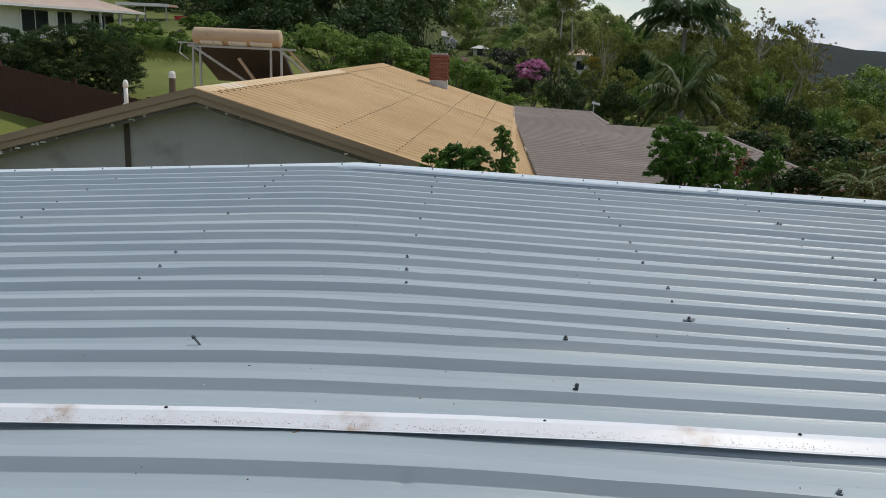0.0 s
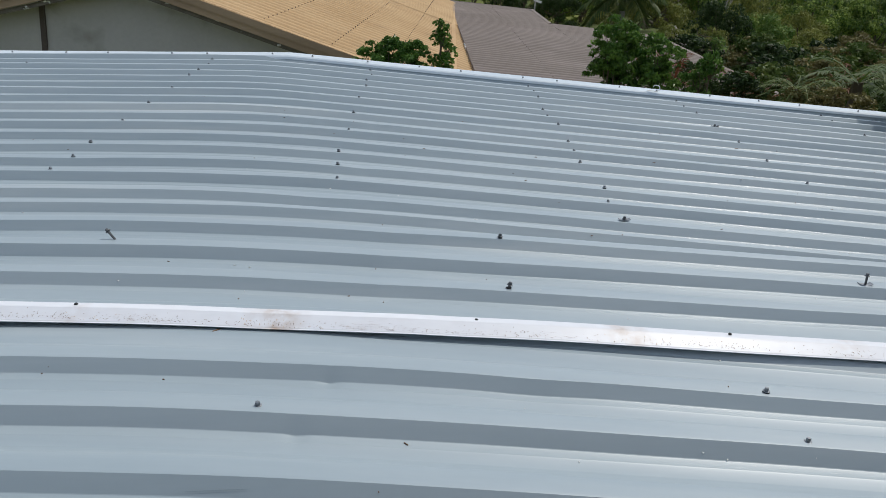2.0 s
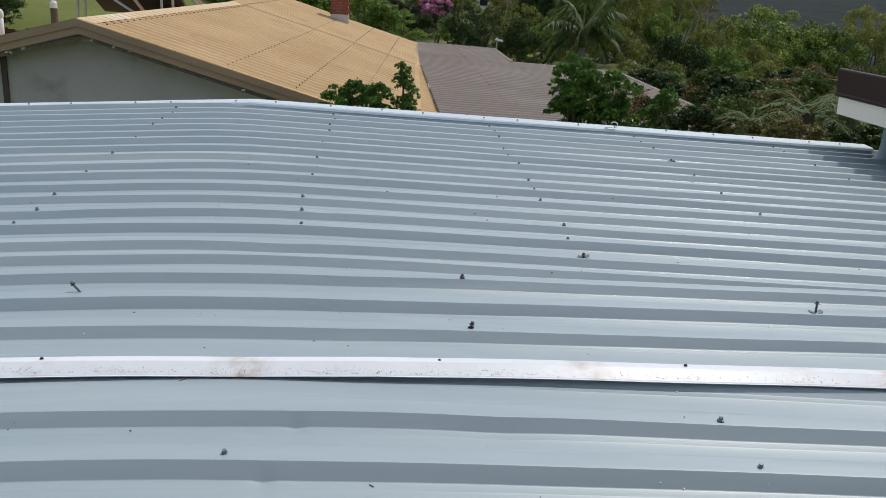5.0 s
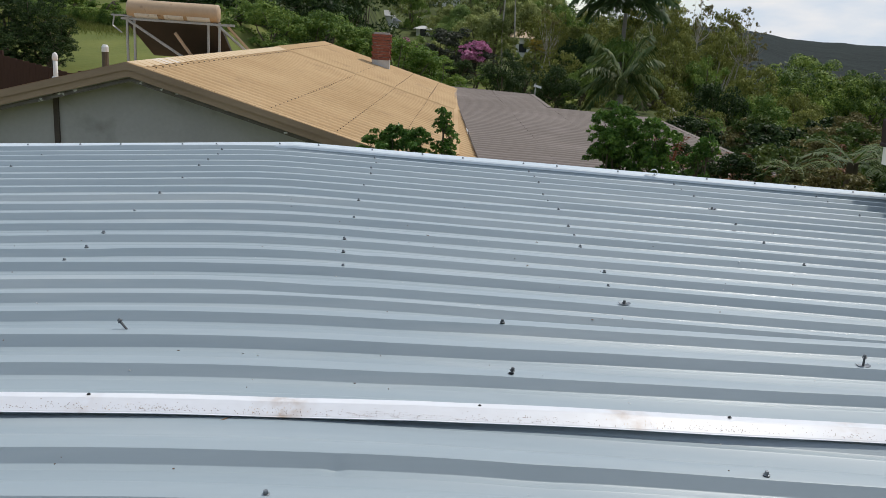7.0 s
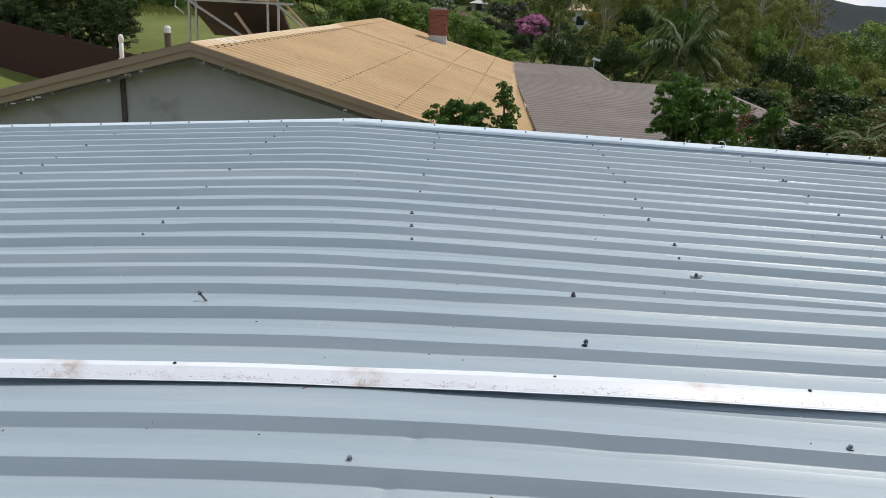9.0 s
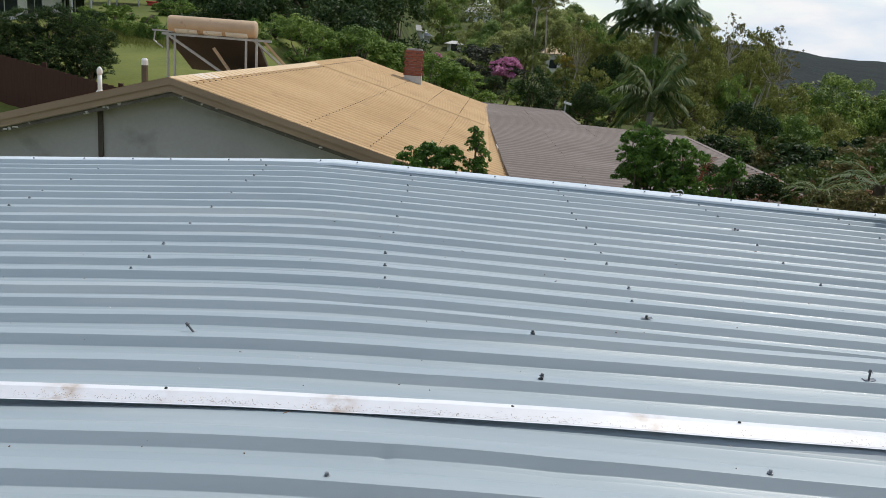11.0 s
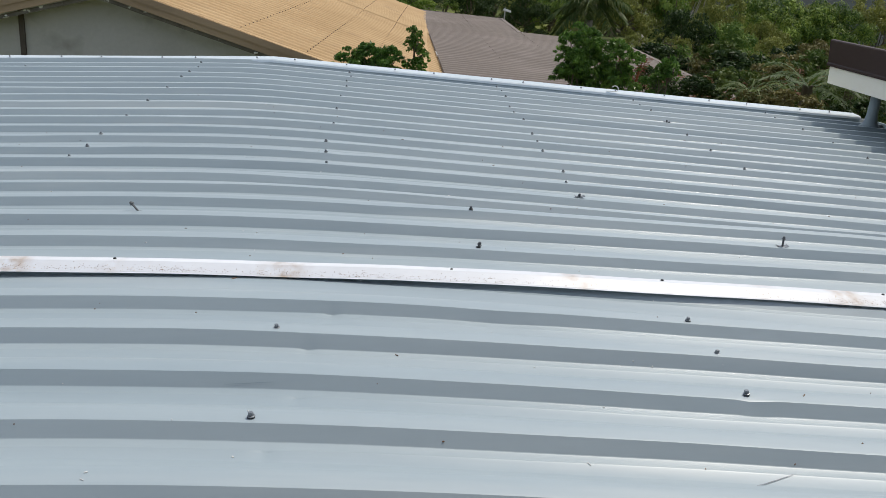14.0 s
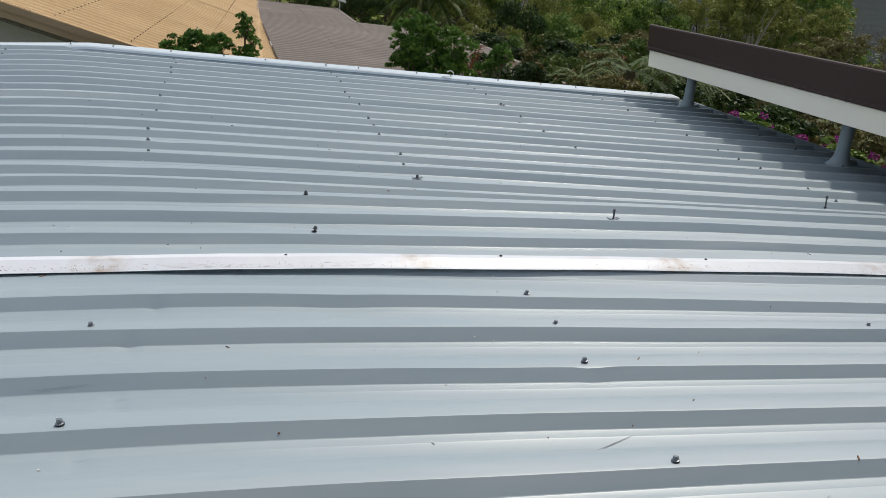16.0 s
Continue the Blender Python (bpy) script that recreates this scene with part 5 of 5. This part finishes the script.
def plant_trees():
    dark, mid = "dark green leafy tree behind the houses", "mid green leafy tree on the wooded slope"
    gum, rusty = "tall olive-green gum tree with pale branching trunk", "leafy tree with rust-tinged foliage"
    for i, (x, y, top, rad, tall) in enumerate(((-17.7, 62, 4.6, 3.4, 1.2), (-12.9, 58, 7.2, 4.4, 1.2), (-8.9, 55, 6.4, 4.4, 1.15), (-5.5, 48, 3.2, 3.2, 1.0), (-15.0, 66, 8.0, 4.4, 1.2), (-10.5, 50, 4.2, 3.2, 1.1), (-3.6, 60, 5.0, 3.6, 1.1), (-21.5, 68, 6.8, 4.2, 1.1), (-7.6, 46, 2.6, 2.6, 1.0), (-12.5, 48, 3.2, 2.6, 1.0), (-25.5, 70, 8.0, 4.2, 1.1), (-15.6, 59, 5.2, 2.6, 1.0), (-13.6, 57, 3.4, 2.6, 1.0), (-19.3, 61, 5.6, 2.8, 1.1), (-17.2, 57, 4.4, 2.4, 1.0), (-22.4, 63, 6.0, 3.0, 1.0), (-16.2, 54, 3.3, 1.9, 1.0))):
        tree(x, y, top, rad, S_DARK, dark, seed=i, tall=tall)
    for i, (x, y, top, rad) in enumerate(((-2.6, 42, 0.9, 2.2), (-0.3, 36, 0.35, 1.9), (0.9, 37, -0.35, 1.4), (-4.4, 41, 1.6, 2.2), (-6.4, 40, 1.9, 2.0), (-8.6, 42, 2.2, 2.2))):
        tree(x, y, top, rad, S_BRIGHT if i in (1, 2) else S_MID, "bright green shrubby tree behind the tan roof", seed=i + 20)
    tree(1.6, 48, 0.75, 2.2, S_PURPLE, "dark purplish-green rounded tree", seed=31)
    tree(3.4, 49, 0.0, 1.5, S_PURPLE, "dark purplish-green rounded tree", seed=32)
    tree(3.05, 46, 0.15, 1.05, S_PINK, "tree covered in bright pink blossom", seed=33)
    tree(2.3, 44.5, -0.75, 0.95, S_DARK, dark, seed=36)
    tree(3.5, 43.5, -1.0, 0.9, S_MID, mid, seed=37)
    tree(-0.6, 50, 0.3, 0.7, S_PINK, "tree covered in bright pink blossom", seed=34)
    # tall feathery gums along the skyline
    for i, (x, y, top, rad, tall) in enumerate(((6.2, 60, 5.6, 1.8, 1.0), (7.2, 62, 6.0, 1.9, 1.0), (17.6, 60, 2.9, 2.6, 1.7), (19.0, 55, 2.2, 2.3, 1.7), (20.6, 58, 1.6, 2.3, 1.6), (16.0, 57, 2.5, 2.2, 1.7), (17.2, 49, 0.7, 2.1, 1.6), (14.9, 51, 1.2, 2.1, 1.6), (13.2, 55, 2.0, 2.2, 1.6), (33.4, 50, 0.6, 3.2, 1.25), (30.4, 45, -0.1, 2.8, 1.2), (45.6, 60, 0.6, 4.6, 1.2), (38.0, 52, 0.2, 3.8, 1.2), (8.1, 52, 1.7, 1.4, 1.3))):
        tree(x, y, top, rad, S_GUM if i % 4 != 3 and i not in (9, 10) else S_OLIVE, gum, seed=i + 40, tall=tall, bark=M_PALEBARK)
    for i, (x, y, top, rad) in enumerate(((18.9, 50.5, 2.0, 1.3), (19.7, 51, 1.4, 1.1), (17.5, 54, 2.9, 1.2), (7.35, 50, 1.9, 1.0))):
        tree(x, y, top, rad, S_SPARSE, "thin-crowned gum tree with bare grey branches", seed=i + 240, tall=1.7, bark=M_PALEBARK)
    for i, (x, y, top, rad) in enumerate(((27.6, 44, -1.4, 1.9), (36.2, 47, -0.8, 2.6), (29.0, 57, -2.2, 2.8), (34.5, 59, -1.5, 3.2), (26.3, 60, -3.2, 2.6), (39.5, 56, -1.0, 3.0), (32.0, 41, -1.9, 2.0))):
        tree(x, y, top, rad, (S_OLIVE, S_MID, S_GUM)[i % 3], mid, seed=i + 260, tall=1.2)
    # the leafy wall between the brown roof and the skyline
    for i, (x, y, top, rad, tall) in enumerate(((8.4, 59, 1.9, 2.2, 1.4), (10.6, 61, 2.3, 2.4, 1.4), (12.4, 62, 1.7, 2.3, 1.4), (9.4, 50, 0.3, 2.0, 1.3), (7.4, 46, -0.2, 1.7, 1.3), (11.2, 49, 0.3, 2.0, 1.3), (8.9, 53, 0.9, 1.7, 1.3), (4.1, 41, -0.1, 1.15, 1.3), (13.1, 45, -0.1, 2.0, 1.4), (8.0, 42, -1.0, 1.5, 1.2), (9.6, 41.5, -1.5, 1.5, 1.2), (6.6, 40, -1.0, 1.4, 1.2), (11.3, 41, -1.1, 1.7, 1.3), (15.0, 44, -0.6, 2.0, 1.4), (16.6, 43, -1.2, 1.8, 1.4), (13.0, 37, -1.5, 1.8, 1.3), (11.4, 34, -2.2, 1.4, 1.2), (15.0, 37, -2.0, 1.8, 1.3), (17.2, 39, -2.0, 1.8, 1.4), (5.4, 44, -0.7, 1.5, 1.2), (9.9, 33, -2.3, 1.2, 1.1), (12.8, 31, -2.6, 1.4, 1.1))):
        tree(x, y, top, rad, (S_OLIVE, S_MID, S_OLIVE, S_DARK)[i % 4] if i != 7 else S_DARK, mid if i % 4 != 3 else dark, seed=i + 60, tall=tall)
    tree(6.7, 50, 0.15, 0.6, S_YELLOW, "small tree covered in yellow blossom", seed=35)
    # single trees up the hill ahead
    rng = random.Random(17)
    for y, rad in ((62, 1.9), (71, 2.1), (82, 2.4), (94, 2.7), (108, 3.0), (125, 3.4), (146, 3.9), (172, 4.4)):
        x = -0.075 * y
        while x < 0.17 * y:
            r, yy, kind = rad * rng.uniform(0.7, 1.2), y + rng.uniform(-3, 3), rng.randrange(6)
            top = gz(x, yy) + r * rng.uniform(1.7, 2.4)
            for hx, hy, hw, hz, *_ in HILL_HOUSES:
                if yy < hy and abs(x / yy - hx / hy) < 0.5 * hw / hy + 0.5 * r / yy:
                    top = min(top, 0.8 + yy * (hz - 1.3) / hy)
            r = min(r, (top - gz(x, yy)) / 1.5)
            if r > 0.5:
                tree(x, yy, top, r, (H_OLIVE, H_MID, H_DARK, H_OLIVE, H_MID, H_OLIVE)[kind], "leafy tree on the hill among the houses", seed=rng.randrange(60), tall=rng.uniform(0.95, 1.3))
            x += rad * rng.uniform(1.0, 1.5)
    # lower growth on the falling ground
    rng = random.Random(21)
    spots = []
    while len(spots) < 46:
        y = rng.uniform(22, 40)
        x = y * rng.uniform(0.26, 0.92)
        if y < 31 and x < 9.6 or any((x - a) ** 2 + (y - b) ** 2 < 4.0 for a, b in spots):
            continue
        spots.append((x, y))
    for i, (x, y) in enumerate(spots):
        top = -3.0 + (y - 30) * 0.03 + rng.uniform(-0.5, 0.5) - 2.2 * max(0.0, x / y - 0.36)
        tree(x, y, top, rng.uniform(1.3, 1.9), (S_GUM, S_MID, S_OLIVE, S_DARK, S_RUST, S_MID)[i % 6], (mid, mid, mid, dark, rusty, mid)[i % 6], seed=i + 300, tall=rng.uniform(1.0, 1.3), bark=M_PALEBARK if i % 6 == 0 else None)
    tree(21.3, 46, -0.40, 3.2, S_ROUND, "broad rounded bright green tree with dense crown", seed=80, tall=1.05)
    tree(23.7, 45.4, -1.55, 2.7, S_ROUND, "broad rounded bright green tree with dense crown", seed=81, tall=1.15)
    tree(27.7, 53, -3.1, 2.0, S_BRIGHT, "pale green rounded tree", seed=82)
    tree(14.2, 30, -2.15, 1.5, S_OLIVE, "soft yellow-green feathery shrubby tree", seed=83, tall=1.1)
    tree(12.9, 27, -2.3, 1.1, S_RUST, rusty, seed=84, tall=1.0)
    tree(22.4, 25, -1.75, 1.9, S_RUST, rusty, seed=85, tall=1.0)
    for i, (x, y, top, rad) in enumerate(((25.9, 32, -2.3, 2.2), (30.5, 33, -2.6, 2.4), (22.5, 29, -3.2, 1.8), (35.0, 36, -2.2, 2.6))):
        tree(x, y, top, rad, S_RUST, rusty, seed=i + 90)
    for i, (x, y, top, rad) in enumerate(((-16.2, 29.6, 2.05, 1.6), (-14.6, 29.4, 1.95, 1.5), (-13.2, 29.2, 2.05, 1.3), (-12.1, 29, 1.95, 1.2), (-11.5, 28.5, 1.4, 1.05), (-14.6, 28.4, 1.3, 1.3), (-11.45, 27.9, 0.7, 0.95), (-12.8, 28, 0.9, 1.2), (-17.8, 30, 2.2, 1.7), (-19.5, 31, 2.3, 1.8), (-13.6, 27.9, 0.8, 1.2), (-16.2, 28.6, 1.6, 1.5), (-12.2, 27.6, 0.2, 0.9), (-11.6, 28.4, 0.9, 0.8), (-15.2, 27.8, 1.0, 1.1), (-16.8, 27.9, 1.3, 1.2))):
        tree(x, y, top, rad, S_HEDGE, "dense dark green hedge shrub above the fence", "hedge_shrub", seed=i + 100)
    for i, (x, y, top, w) in enumerate(((-17.3, 40.4, 2.05, 0.62), (-16.55, 40.2, 1.93, 0.42), (-15.85, 40.0, 1.86, 0.66), (-15.1, 39.9, 1.70, 0.36), (-14.5, 39.8, 1.70, 0.68), (-13.85, 39.7, 1.58, 0.40), (-13.2, 39.6, 1.52, 0.60))):
        clipped_hedge(x, y, top, w, 0.85, i)
    for i, (x, y, top, rad) in enumerate(((-24.6, 47, 2.6, 0.9), (-27.6, 46, 2.4, 1.1), (-21.6, 47, 2.4, 0.8), (-17.0, 52, 3.0, 0.9), (-16.0, 52, 3.2, 1.2), (-14.6, 50, 2.7, 1.0), (-19.3, 52, 2.9, 0.6), (-17.8, 48, 2.7, 0.6), (-17.0, 47, 2.25, 0.7), (-15.8, 46.6, 2.1, 0.8), (-14.4, 46, 1.95, 0.8), (-18.6, 48, 2.75, 0.8), (-17.6, 46, 2.5, 0.7), (-19.6, 47.5, 2.6, 0.8), (-15.8, 50, 3.1, 0.9))):
        tree(x, y, top, rad, S_BRIGHT if i % 2 else S_MID, "rounded green garden shrub below the upper house", "garden_shrub", seed=i + 140, leaves=2600, size=0.075)
    # citrus and shrubs close behind the far edge of the metal roof
    near = "glossy dark green citrus tree close to the metal roof"
    for i, (x, y, top, rad, tall) in enumerate(((0.0, 8.0, 0.03, 0.27, 0.9), (-0.17, 8.1, -0.05, 0.20, 0.9), (0.18, 8.05, -0.04, 0.18, 0.9), (0.42, 8.0, 0.17, 0.085, 1.1), (0.40, 8.0, 0.08, 0.105, 1.0), (0.45, 8.02, -0.01, 0.12, 1.0), (0.42, 8.02, -0.10, 0.15, 1.0), (2.10, 8.6, 0.14, 0.28, 1.0), (2.46, 8.5, -0.02, 0.24, 1.0), (2.26, 8.7, -0.05, 0.36, 1.0), (2.00, 8.5, -0.04, 0.20, 1.0), (2.06, 8.55, -0.2, 0.28, 1.1), (2.5, 8.6, -0.2, 0.3, 1.1), (2.84, 8.2, -0.12, 0.14, 1.2), (2.78, 8.25, -0.24, 0.20, 1.1))):
        tree(x, y, top, rad, S_CITRUS, near, "citrus_tree", seed=i + 160, tall=tall, leaves=420 if rad < 0.16 else 3600, size=0.16 if rad < 0.16 else 0.070)
    for i, (x, y, top, rad) in enumerate(((3.6, 9.6, -0.52, 0.5), (4.5, 10.6, -0.55, 0.6), (5.4, 11.5, -0.62, 0.7), (3.1, 9.6, -0.42, 0.35), (6.6, 12, -0.8, 0.9), (4.2, 8.4, -0.50, 0.45), (5.0, 8.6, -0.62, 0.5), (5.9, 8.2, -0.95, 0.5), (6.4, 7.0, -1.15, 0.5), (8.0, 11.5, -1.0, 0.9), (6.2, 5.6, -1.2, 0.5), (7.4, 8.6, -1.0, 0.6), (9.6, 14, -1.3, 1.2), (7.0, 14.5, -0.9, 0.9), (11.5, 17, -1.7, 1.4), (9.0, 20, -1.8, 1.3), (5.0, 5.6, -1.1, 0.45), (5.2, 4.5, -1.15, 0.5), (5.6, 3.4, -1.2, 0.5), (6.6, 4.3, -1.2, 0.6), (7.4, 6.0, -1.2, 0.7), (8.6, 7.6, -1.3, 0.8), (8.6, 15.5, -1.5, 0.9), (10.2, 18.5, -1.6, 1.1), (9.4, 22.5, -1.7, 1.2), (11.2, 22.0, -1.6, 1.2), (12.6, 19.5, -1.8, 1.2), (8.2, 26.5, -1.9, 1.0), (10.4, 25.5, -1.7, 1.2), (12.9, 25.0, -1.7, 1.3), (13.0, 27, -2.0, 1.4), (14.6, 28.5, -2.2, 1.4), (16.2, 30, -2.6, 1.5), (14.4, 24.5, -2.0, 1.3), (16.6, 26.5, -2.2, 1.4), (18.6, 29, -2.6, 1.5), (6.9, 9.4, -1.05, 0.8), (7.5, 7.4, -1.2, 0.8), (7.8, 10.2, -1.1, 0.9), (6.2, 8.3, -1.08, 0.6), (9.0, 9.4, -1.2, 1.0), (4.3, 9.3, -0.62, 0.5), (8.4, 5.6, -1.3, 0.9), (9.2, 17.5, -1.7, 1.0), (10.8, 27.5, -2.0, 1.3), (9.4, 28.5, -2.2, 1.0), (9.9, 20.6, -1.75, 1.0), (11.8, 24.0, -1.9, 1.2))):
        tree(x, y, top, rad, (S_SHRUB, S_SHRUB_LIGHT, S_SHRUB_RUST)[i % 3], "leafy garden shrub beyond the low edge of the roof", "garden_shrub", seed=i + 180, leaves=3600, size=0.055)


plant_trees()


def frond(rng, length, rise, droop, pairs, leaf, width, hang):
    """A pinnate frond along +x from the origin: quads for rachis and leaflets."""
    t = np.linspace(0.0, 1, pairs)
    x = length * t * (1 - 0.18 * droop * t)
    z = rise * length * t - droop * length * t**2.2
    out = []
    for i in range(pairs - 1):
        a, b = np.array([x[i], 0, z[i]]), np.array([x[i + 1], 0, z[i + 1]])
        w = 0.012 * length * (1 - t[i]) + 0.004
        out.append([a + [0, -w, 0], b + [0, -w, 0], b + [0, w, 0], a + [0, w, 0]])
        if t[i] < 0.12:
            continue
        size = leaf * (math.sin(math.pi * min(1, 0.12 + 0.9 * t[i])) ** 0.6) * rng.uniform(0.8, 1.1)
        for side in (-1, 1):
            tip = a + np.array([size * rng.uniform(0.35, 0.6), side * size * rng.uniform(0.7, 0.9), -hang * size * rng.uniform(0.4, 1.0)])
            mid = a * 0.5 + tip * 0.5 + [0, 0, 0.10 * size]
            along = np.array([1.0, 0, 0]) * width
            out.append([a, mid - along, tip, mid + along])
    return np.array(out)


def crown_of_fronds(seed, count, length, leaf, width, pairs, hang, low=-0.4, high=1.3):
    rng = random.Random(seed)
    parts = []
    for i in range(count):
        up = high + (low - high) * (i / (count - 1))
        f = frond(rng, length * rng.uniform(0.85, 1.1), up * 0.8, 0.50 + 0.22 * rng.random() + 0.12 * max(up, 0), pairs, leaf, width, hang)
        a = i * 2.399 + rng.uniform(-0.2, 0.2)
        c, s = math.cos(a), math.sin(a)
        parts.append(f @ np.array([[c, s, 0], [-s, c, 0], [0, 0, 1]]))
    return np.concatenate(parts)


def build_palms():
    co = crown_of_fronds(5, 18, 2.6, 0.74, 0.046, 54, 1.1, -0.30, 2.2)
    light, dark = loose_faces("fronds", co, L_PALM), loose_faces("fronds", crown_of_fronds(6, 24, 2.3, 0.65, 0.045, 50, 0.9, 0.05, 1.7), L_PALMBACKLIT)
    for x, y, zc, k, me in ((8.95, 38, -1.30, 0.86, light), (12.3, 52, 2.35, 1.6, dark)):
        x, y, zb, zc = upright(x, y, zc)
        p = thing("palm_tree", "slender grey-trunked palm with drooping feathery fronds", "palm tree", (x, y, zb), 40 * k, "palms on the slope", pivot=(0, 0, 0))
        h = zc - zb
        part("trunk", Geo().tube([(0, 0, -0.3), (0, 0, 0.3), (0.05, 0, h * 0.5), (0, 0, h - 0.75)], [0.20, 0.15, 0.13, 0.12], 12), M_PALMTRUNK, p)
        part("crownshaft", Geo().tube([(0, 0, h - 0.75), (0, 0, h - 0.5), (0, 0, h)], [0.15 * k, 0.17 * k, 0.07 * k], 12), L_PALM, p, "smooth green crownshaft")
        f = part("fronds", me, None, p, "feathery green fronds")
        f.matrix_basis = pose(0, 0, h - 0.05) @ Matrix.Diagonal((k, k, k, 1))


build_palms()


def build_ferns():
    green = loose_faces("fronds", crown_of_fronds(9, 15, 0.95, 0.17, 0.012, 40, 0.3, -0.1, 1.1), L_FERN)
    red = loose_faces("fronds", crown_of_fronds(12, 11, 0.6, 0.10, 0.014, 16, 0.1, 0.5, 1.9), L_RED)
    for x, y, top, k in ((4.95, 9.6, -0.40, 0.95), (5.9, 10.4, -0.56, 0.8), (4.2, 9.4, -0.52, 0.6), (6.9, 11.6, -0.8, 1.0)):
        x, y, zb, top = upright(x, y, top)
        f = thing("tree_fern", "green tree fern with arching lacy fronds", "fern", (x, y, zb), 70 * x, "ferns beyond the roof", pivot=(0, 0, 0))
        h = top - 0.22 * k - zb
        part("trunk", Geo().tube([(0, 0, -0.2), (0, 0, h)], [0.09, 0.06], 8), M_BARK, f)
        part("fronds", green, None, f).matrix_basis = pose(0, 0, h - 0.02) @ Matrix.Diagonal((k, k, k, 1))
    for x, y, top, k in ((4.1, 10.6, -0.45, 1.0), (4.45, 10.9, -0.5, 1.0), (2.75, 8.9, -0.05, 0.8), (2.62, 9.2, -0.1, 0.7), (5.9, 11.8, -0.55, 1.1), (3.7, 10.2, -0.55, 0.8)):
        x, y, zb, top = upright(x, y, top)
        f = thing("red_leaved_shrub", "slender shrub with red-brown new leaves", "shrub", (x, y, zb), 50 * x, "red-leaved shrubs", pivot=(0, 0, 0))
        h = top - 0.55 * k - zb
        part("stem", Geo().tube([(0, 0, -0.2), (0, 0, h)], [0.04, 0.02], 6), M_BARK, f)
        part("leaves", red, None, f).matrix_basis = pose(0, 0, h - 0.02) @ Matrix.Diagonal((k, k, k, 1))
    blossom, _, _ = crown_mesh("blossom", 77, (L_MAGENTA, 8, 26, 0.6, 0.16, 0.8, 0.3, 700, 0.045, 0.7), 700)
    for x, y, top, rad in ((5.35, 7.7, -0.72, 0.33), (5.85, 7.2, -0.86, 0.40), (5.7, 6.5, -0.86, 0.33), (6.3, 6.0, -0.95, 0.35), (6.6, 5.2, -1.0, 0.35)):
        b = tree(x, y, top - 0.05, rad * 1.1, S_MID, "bougainvillea shrub with magenta bracts below the patio roof", "bougainvillea", seed=int(x * 10), leaves=2200, size=0.085)
        part("blossom", blossom, None, b, "magenta bracts").matrix_basis = pose(0, 0, upright(x, y, top)[3] - rad * 0.6 - upright(x, y, top)[2]) @ Matrix.Diagonal((rad, rad, rad, 1))


build_ferns()


def build_woods():
    """The forest on the hill ahead, down the valley and over the far ridges."""
    rng = np.random.default_rng(3)
    for near, far, count, rad, per, leaf in ((62, 200, 1000, 2.4, 170, 0.17), (200, 800, 3600, 4.0, 44, 0.5)):
        r = np.sqrt(rng.uniform(near**2, far**2, count))
        a = rng.uniform(-0.52, 0.86, count)
        x, y = r * np.sin(a), r * np.cos(a)
        keep = ~((np.abs(x / y - 0.06) < 0.13) & (y < 100)) & ~((x < -13) & (r < 75)) & ~((np.abs(x - 2.0) < 2.2) & (y < 118) & (y > 100)) & ~((x < -16) & (r < 100) & (rng.uniform(0, 1, count) < 0.3))
        for hx, hy, hw, *_ in HILL_HOUSES:
            keep &= ~((np.abs(x / y - hx / hy) < 0.6 * hw / hy) & (y < hy + 7) & (y > hy - 16))
        x, y = x[keep], y[keep]
        n = len(x)
        z = ground_height(x, y)
        rr = rad * rng.uniform(0.7, 1.35, n)
        tall = rr * rng.uniform(1.5, 2.2, n)
        d = rng.normal(0, 1, (n, per, 3))
        d /= np.linalg.norm(d, axis=2, keepdims=True)
        d[..., 2] = np.where(d[..., 2] < -0.2, -d[..., 2], d[..., 2])
        bump = 0.72 + 0.28 * np.sin(d[..., 0] * 5 + x[:, None]) * np.sin(d[..., 2] * 6 + y[:, None])
        pos = np.stack([x[:, None] + d[..., 0] * rr[:, None] * bump, y[:, None] + d[..., 1] * rr[:, None] * bump, z[:, None] + tall[:, None] * 0.55 + d[..., 2] * tall[:, None] * 0.5 * bump], -1)
        co = leaf_tris(rng, pos.reshape(-1, 3), d.reshape(-1, 3) * (1.0 if near < 100 else 0.5) + np.array([0, 0, 0.3 if near < 100 else 2.2]), leaf, 0.7)
        # beyond 200 m the leaves take the haze-tinted colour
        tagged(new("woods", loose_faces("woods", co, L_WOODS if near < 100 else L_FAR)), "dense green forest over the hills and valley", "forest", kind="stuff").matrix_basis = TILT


build_woods()


def build_grass():
    """Rough grass on the lawn that shows between the hedge and the tan roof."""
    rng = np.random.default_rng(6)
    n = 30000
    x, y = rng.uniform(-20, -8.5, n), 41.0 - np.abs(rng.normal(0, 1.6, n))
    z = ground_height(x, y)
    h = rng.uniform(0.02, 0.06, n) * (1 + 0.6 * np.sin(x * 1.3) * np.sin(y * 0.9)) * (1 + 4.0 * smooth_step(36.5, 39.5, y))
    a = rng.uniform(0, 6.28, n)
    w = 0.012
    dx, dy = np.cos(a) * w, np.sin(a) * w
    lx, ly = rng.normal(0, 0.05, n), rng.normal(0, 0.05, n)
    co = np.stack([np.stack([x - dx, y - dy, z - 0.01], -1), np.stack([x + dx, y + dy, z - 0.01], -1), np.stack([x + dx * 0.3 + lx, y + dy * 0.3 + ly, z + h], -1), np.stack([x - dx * 0.3 + lx, y - dy * 0.3 + ly, z + h], -1)], 1)
    tagged(new("grass", loose_faces("grass", co, M_BLADE)), "unmown green and straw-coloured grass along the hedge", "grass", kind="stuff").matrix_basis = TILT


build_grass()
